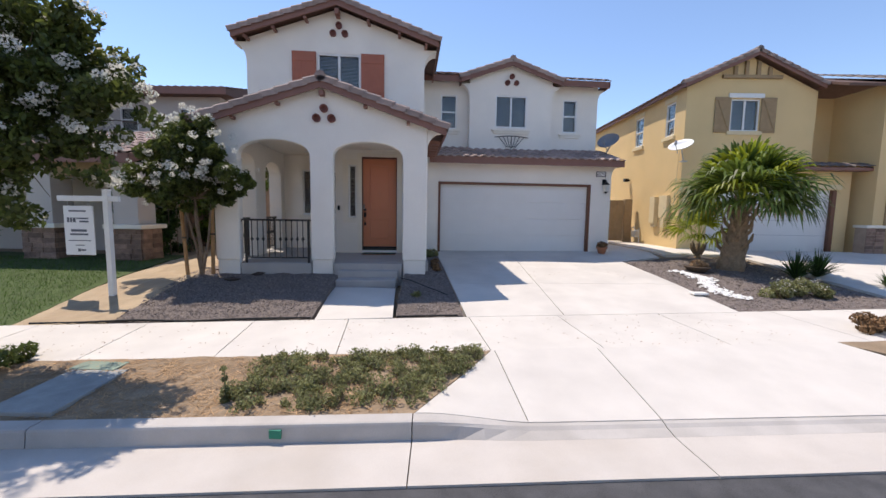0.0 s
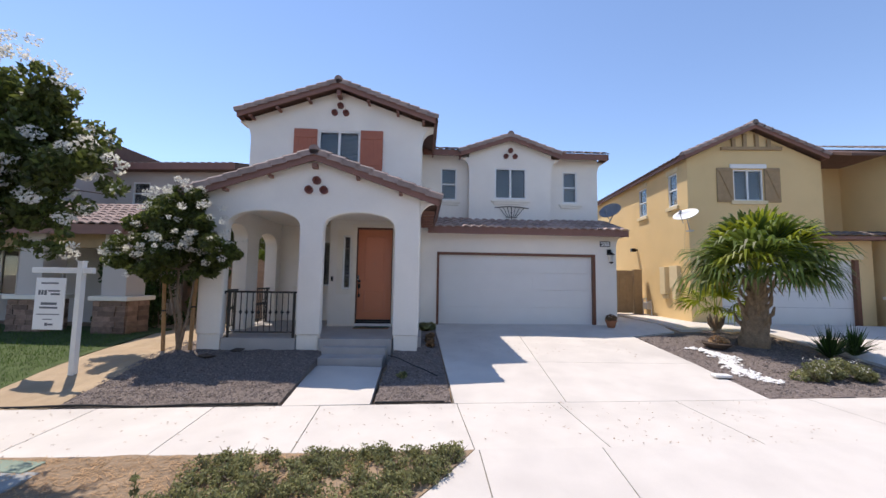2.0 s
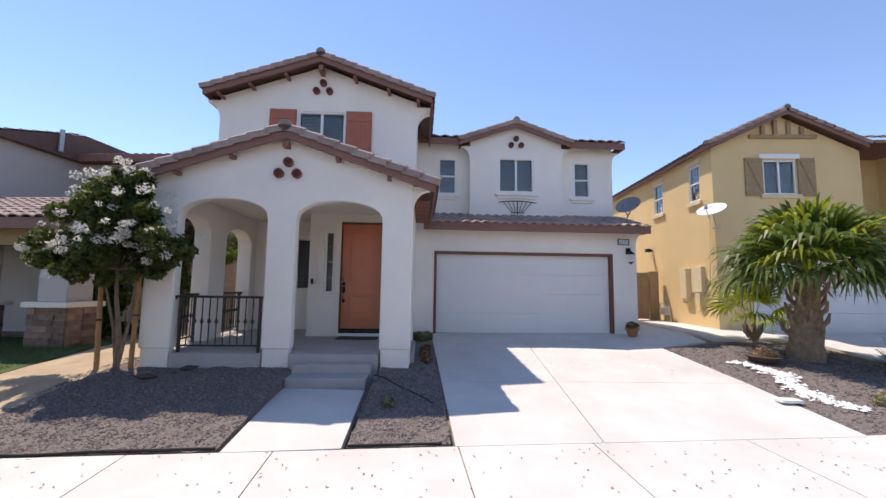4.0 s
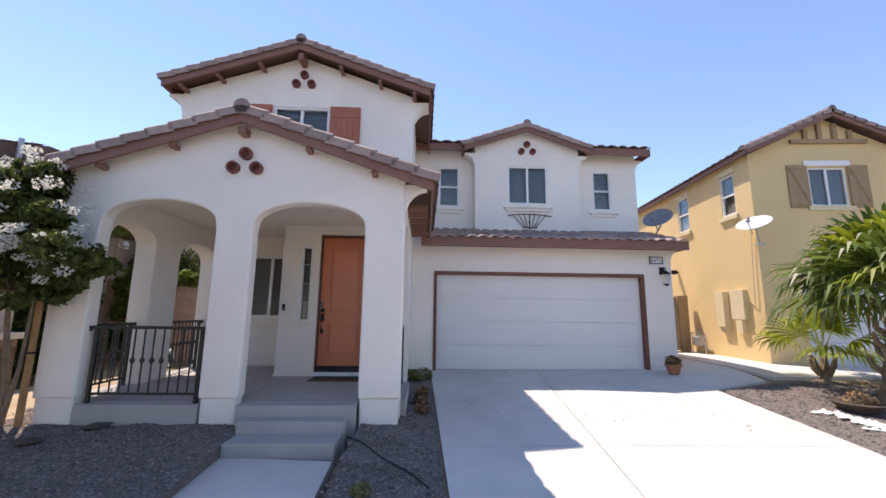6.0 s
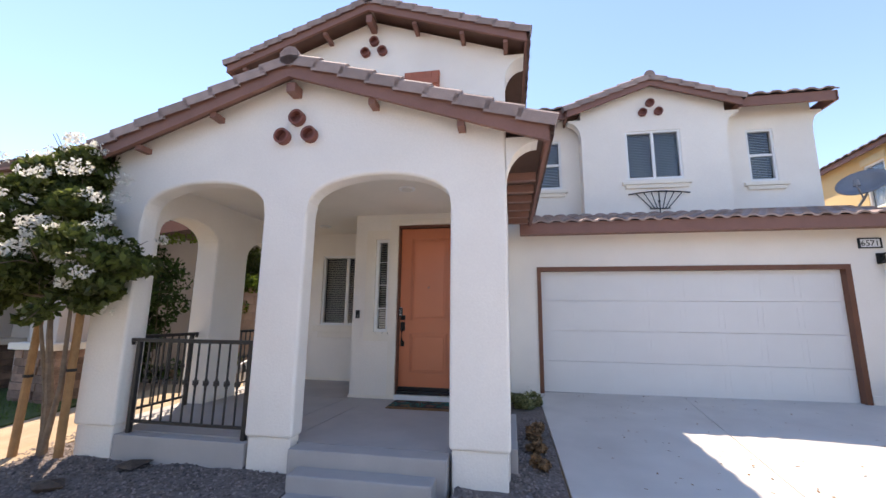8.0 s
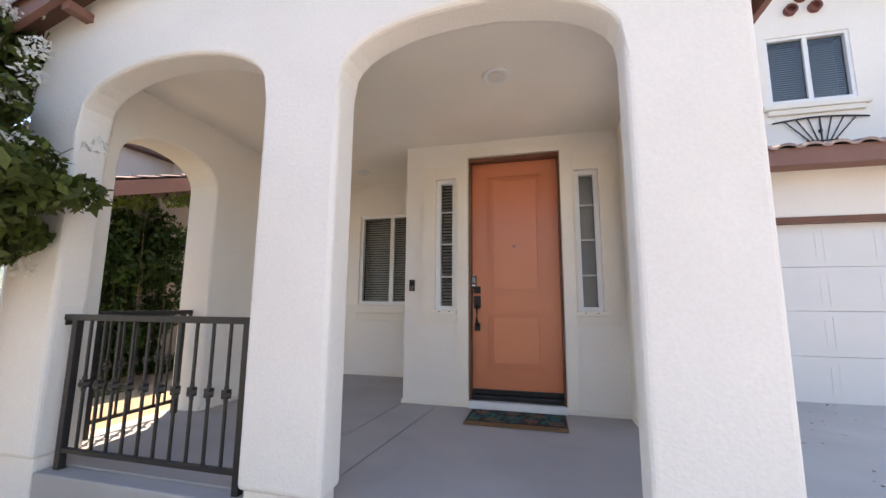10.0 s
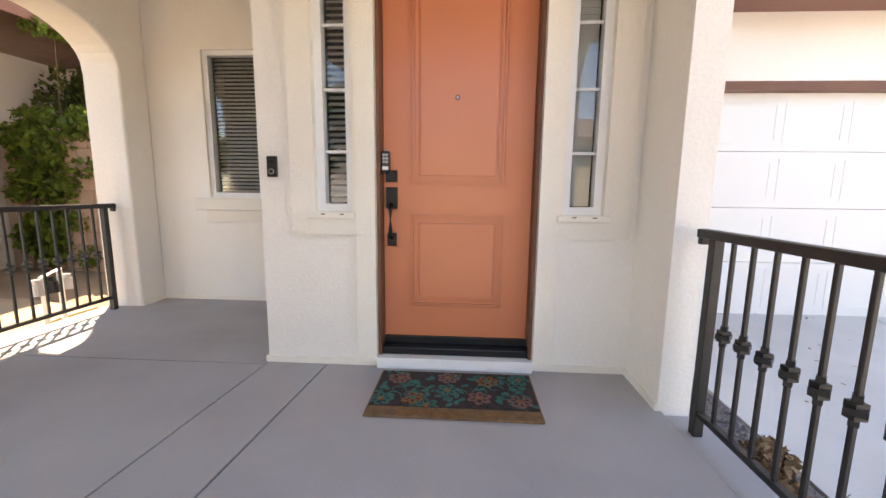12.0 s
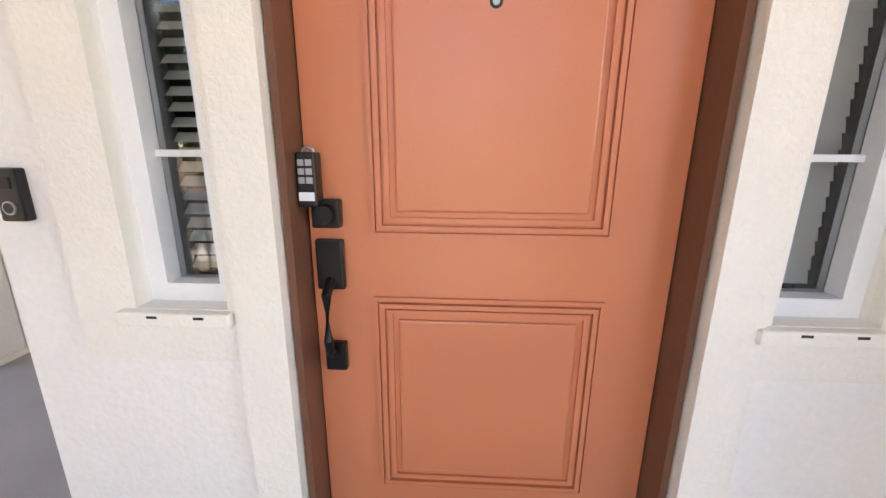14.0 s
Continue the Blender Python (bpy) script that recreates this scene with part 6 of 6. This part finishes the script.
slabst = thing("stepping_stone", (6.35, 6.75, 0.72), "loose pale flat stone beside the driveway", "stone")
part("stone", boxes((6.2, 6.5, 6.66, 6.82, 0.71, 0.755), bevel=0.012), white_stone, slabst)
for x, y in ((-3.95, 7.35), (-2.9, 6.9), (-3.2, 6.4)):
    st = thing("flat_stone", (x, y, land(x, y)), "flat grey-brown stone lying in the gravel", "stone", "bed stones")
    V, F = stones(rng, [(x, y, land(x, y) + 0.03)], [0.17], 0.2)
    raw("stone", V, F, dark_stone if x > -3.5 else gravel_stone, st)

# irrigation tube and edging
tubing = thing("irrigation_tube", (0.7, 6.3, 0.75), "thin black irrigation tube snaking over the gravel", "irrigation tube")
pts = [(0.2 + 0.09 * i, 6.9 - 0.07 * i + 0.05 * math.sin(i * 0.9), land(0.2 + 0.09 * i, 6.9 - 0.07 * i) + 0.025) for i in range(12)]
part("tube", tube(bmesh.new(), pts, [0.008] * len(pts), 6), hose_black, tubing)
edging = thing("bed_edging", (-2.5, 4.3, 0.62), "dark plastic edging strip along the gravel bed", "edging")
pts = [(x, far_edge(x) + 0.045 + 0.015 * math.sin(x * 5), 0.63 + 0.01 * math.sin(x * 3)) for x in np.arange(-4.9, -0.98, 0.15)]
part("strip", tube(bmesh.new(), pts, [0.016] * len(pts), 6), hose_black, edging)
edging2 = thing("bed_edging", (0.9, 4.9, 0.62), "dark plastic edging strip along the narrow bed", "edging")
pts = [(x, far_edge(x) + 0.045, 0.63) for x in np.arange(0.32, 1.42, 0.1)]
part("strip", tube(bmesh.new(), pts, [0.014] * len(pts), 6), hose_black, edging2)

# utility lids in the planting strip
lid = thing("valve_box", (-2.65, 2.85, 0.56), "green plastic valve box lid in the strip", "valve box")
part("lid", boxes((-2.98, -2.48, 2.62, 2.84, 0.5, 0.585), bevel=0.012), green_lid, lid)
lid2 = thing("utility_vault", (-2.6, 2.15, 0.55), "long grey concrete utility vault lid", "utility vault")
bm = boxes((-0.3, 0.3, -0.45, 0.45, 0.5, 0.575), bevel=0.012)
bmesh.ops.transform(bm, matrix=pose(-2.62, 2.2, 0, 0, 0, 3), verts=bm.verts)
part("lid", bm, grey_lid, lid2)
weed = thing("weed", (-0.98, 2.1, 0.54), "single tall thin weed by the kerb", "weed")
rg = np.random.default_rng(60)
raw("leaves", *leaves(rg, [(-0.98, 2.1, 0.56 + 0.05 * i) for i in range(7)], [0.05 - 0.004 * i for i in range(7)], 130, 0.025), leaf_grey, weed)
part("stem", tube(bmesh.new(), [(-0.98, 2.1, 0.52), (-0.98, 2.1, 0.9)], [0.006, 0.003], 5), leaf_grey, weed)


settle()


# ---------------- ivy, hedge and block wall beside the house ----------------
wall_block = thing("block_wall", (-6, 12.4, 1.0), "peach concrete block garden wall partly covered by ivy", "garden wall", kind="structure")
part("core", boxes((-7.99, -4.3, 12.44, 12.6, 0.8, 2.98)), mortar, wall_block)
block_mesh = bpy.data.meshes.new("block")
bm = boxes((0.004, 0.396, 0, 0.05, 0.004, 0.196), bevel=0.004)
bm.to_mesh(block_mesh)
bm.free()
block_mesh.materials.append(block_mat)
for j in range(10):
    for i in range(10):
        x = -7.8 + i * 0.4 - (0.2 if j % 2 else 0)
        if -7.99 < x < -4.65:
            b = new("block", block_mesh)
            b.parent = wall_block
            b.matrix_parent_inverse = Matrix.Translation(-wall_block.location)
            b.location = (x, 12.4, 0.98 + j * 0.2)
part("cap", boxes((-7.99, -4.3, 12.38, 12.62, 2.98, 3.06), bevel=0.008), block_mat, wall_block)
rg = np.random.default_rng(71)


def ivy(name, pts, radii, count, size, mat, label, cat):
    o = thing(name, (pts[0][0], pts[0][1], land(pts[0][0], pts[0][1])), label, cat)
    raw("leaves", *leaves(rg, pts, radii, count, size, flat=1.0, droop=0.6), mat, o)
    bm = bmesh.new()
    for p in pts[::4]:
        tube(bm, [(p[0], p[1] + 0.05, land(p[0], p[1]) - 0.05), ((p[0] + pts[0][0]) / 2, p[1] + 0.05, p[2] * 0.6), tuple(p)], [0.012, 0.009, 0.004], 4)
    part("stems", bm, bark, o)


P1 = [(-7.6 + abs(rg.normal()) * 0.6, 12.35, 1.2 + rg.uniform(0, 1.85)) for i in range(60)] + [(-7.4 + rg.uniform(0, 2.3), 12.4, 2.98 + rg.uniform(0, 0.25)) for i in range(30)]
ivy("ivy", P1, [0.17] * len(P1), 8500, 0.05, leaf_sunlit, "green ivy hanging over the block wall, sunlight in its leaf colour", "ivy")
P2 = [(-7.55 + rg.uniform(-0.7, 0.6), 9.6 + rg.uniform(0, 1.5), 0.95 + rg.uniform(0, 2.45)) for i in range(90)]
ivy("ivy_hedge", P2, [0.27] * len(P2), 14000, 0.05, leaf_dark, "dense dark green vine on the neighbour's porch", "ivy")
P5 = [(-7.8, 10.0 + rg.uniform(0, 1.1), 1.0 + rg.uniform(0, 2.9)) for i in range(45)]
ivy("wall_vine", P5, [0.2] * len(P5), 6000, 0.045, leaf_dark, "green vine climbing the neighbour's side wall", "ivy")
P3 = [(-6.6 + rg.uniform(-1.2, 1.2), 13.0 + rg.uniform(0, 0.6), 2.6 + rg.uniform(0, 1.3)) for i in range(40)]
ivy("hedge", P3, [0.36] * len(P3), 9000, 0.05, leaf, "leafy hedge above the garden wall", "hedge")
P4 = [(-6.9 + rg.uniform(-0.2, 0.2), 9.0 + 4.0 * i / 14, 3.55 + 0.07 * i) for i in range(15)]
ivy("roof_vine", P4, [0.14] * len(P4), 1500, 0.04, leaf_sunlit, "vine trailing along the neighbour's eave", "ivy")


keep_place(turned(-5.3, 0.975, (-7.0, 8.5), (-6.97, 9.47), 0.0, 2.3))


# ---------------- gravel, straw and lawn ----------------
rg = np.random.default_rng(81)


def in_bed(n, x0, x1, y0, y1, edge=None):
    out = []
    while len(out) < n:
        x, y = rg.uniform(x0, x1), rg.uniform(y0, y1)
        if y > far_edge(x) + 0.06 and (edge is None or edge(x, y)):
            out.append((x, y, land(x, y) + 0.03 * noise.noise((x * 3.1, y * 3.1, 4)) + 0.004))
    return out


def bed_l(x, y):
    return x > -3.9 - 0.18 * (y - 4.2) and x < -1.0 - 0.08 * (y - 4.6) and y < 7.5


pts = in_bed(9000, -4.5, -1.0, 4.2, 7.5, bed_l)
tagged(raw("gravel", *stones(rg, pts, rg.uniform(0.009, 0.022, len(pts))), gravel_stone), "loose grey-brown gravel in front of the porch", "gravel", kind="stuff")
pts = in_bed(4200, 0.25, 1.4, 4.8, 9.8, lambda x, y: x < left_edge(y) - 0.03 and x > 0.3 - 0.1 * (y - 5) and not (y > 7.4 and x < 0.72))
tagged(raw("gravel", *stones(rg, pts, rg.uniform(0.009, 0.022, len(pts))), gravel_stone), "loose grey-brown gravel beside the driveway", "gravel", kind="stuff")
pts = in_bed(6000, 6.46, 10.3, 5.8, 11.0, lambda x, y: y < 10.1 + 0.43 * (x - 6.4) and y > 5.75 + 0.16 * (x - 6.4))
tagged(raw("gravel", *stones(rg, pts, rg.uniform(0.01, 0.028, len(pts))), gravel_stone), "loose brown gravel between the driveways", "gravel", kind="stuff")
pts = []
for i in range(330):
    u = rg.uniform()
    x, y = 7.15 + 0.12 * u + rg.normal() * 0.1, 9.0 - 2.45 * u + rg.normal() * 0.06
    pts.append((x + 0.25 * math.sin(u * 6), y, land(x, y) + 0.02))
tagged(raw("white_pebbles", *stones(rg, pts, rg.uniform(0.03, 0.06, len(pts))), white_stone), "winding strip of white decorative pebbles", "pebbles", kind="stuff")


def litter(n, x0, x1, yfun, length, w, lift=0.012):
    V, F = [], []
    for i in range(n):
        x = rg.uniform(x0, x1)
        lo, hi = yfun(x)
        if hi <= lo:
            continue
        y = rg.uniform(lo, hi)
        z = land(x, y) + rg.uniform(0.002, lift)
        a, l = rg.uniform(0, 3.14), length * rg.uniform(0.4, 1.2)
        c, s = math.cos(a), math.sin(a)
        t = rg.uniform(-0.2, 0.2) * l
        q = len(V)
        V += [(x - c * l + s * w, y - s * l - c * w, z - t), (x + c * l + s * w, y + s * l - c * w, z + t), (x + c * l - s * w, y + s * l + c * w, z + t), (x - c * l - s * w, y - s * l + c * w, z - t)]
        F.append((q, q + 1, q + 2, q + 3))
    return V, F


tagged(raw("straw_mulch", *litter(9000, -6, 0.6, lambda x: (kerb_line(x) + 0.03, near_edge(x) - 0.03), 0.045, 0.0022), straw), "dry straw and clippings on the planting strip", "mulch", kind="stuff")
tagged(raw("dry_leaves", *litter(260, -4.5, 6.2, lambda x: (near_edge(x), far_edge(x) + 0.0), 0.014, 0.006, 0.012), dry_leaf), "scattered small dry leaves on the sidewalk", "leaves", kind="stuff")
tagged(raw("driveway_leaves", *litter(160, 1.6, 5.6, lambda x: (8.0, 11.7), 0.018, 0.009, 0.018), dry_leaf), "scattered dry leaves on the driveway", "leaves", kind="stuff")
V, F = [], []
for i in range(16000):
    x = rg.uniform(-11, -5.2)
    y = rg.uniform(far_edge(x), 8.4)
    if x > -5.15 - 0.2 * (y - 3.9):
        continue
    z = land(x, y)
    a, h = rg.uniform(0, 6.28), rg.uniform(0.03, 0.07)
    c, s = math.cos(a) * 0.004, math.sin(a) * 0.004
    q = len(V)
    V += [(x - c, y - s, z), (x + c, y + s, z), (x + rg.normal() * 0.015, y + rg.normal() * 0.015, z + h)]
    F.append((q, q + 1, q + 2))
tagged(raw("grass", V, F, lawn_mat), "short green lawn grass of the neighbour", "grass", kind="stuff")
settle()
# unseen houses added across the street, only to be mirrored in the panes
for x0, w, m in ((-14, 10, cream_left), (0, 11, yellow_trim), (14, 10, cream_left)):
    oh = thing("street_house", (x0 + w / 2, -18, 0.4), "unseen plain stucco house added across the street for pane reflections", "house", "houses across the street")
    part("wall", boxes((x0, x0 + w, -26, -17, 0.3, 6.4)), m, oh)
    for k in range(3):
        part("window", boxes((x0 + 1 + k * 3, x0 + 2.2 + k * 3, -17, -16.96, 4.2, 5.6)), solar, oh)
    part("garage_door", boxes((x0 + 1, x0 + 5.8, -17, -16.95, 0.4, 2.6)), garage_white, oh)
    part("roof", plate(bmesh.new(), [(-16.4, 6.3), (-21.5, 8.4), (-26.6, 6.3)], [], x0 - 0.4, x0 + w + 0.4, "x"), tile_many, oh)
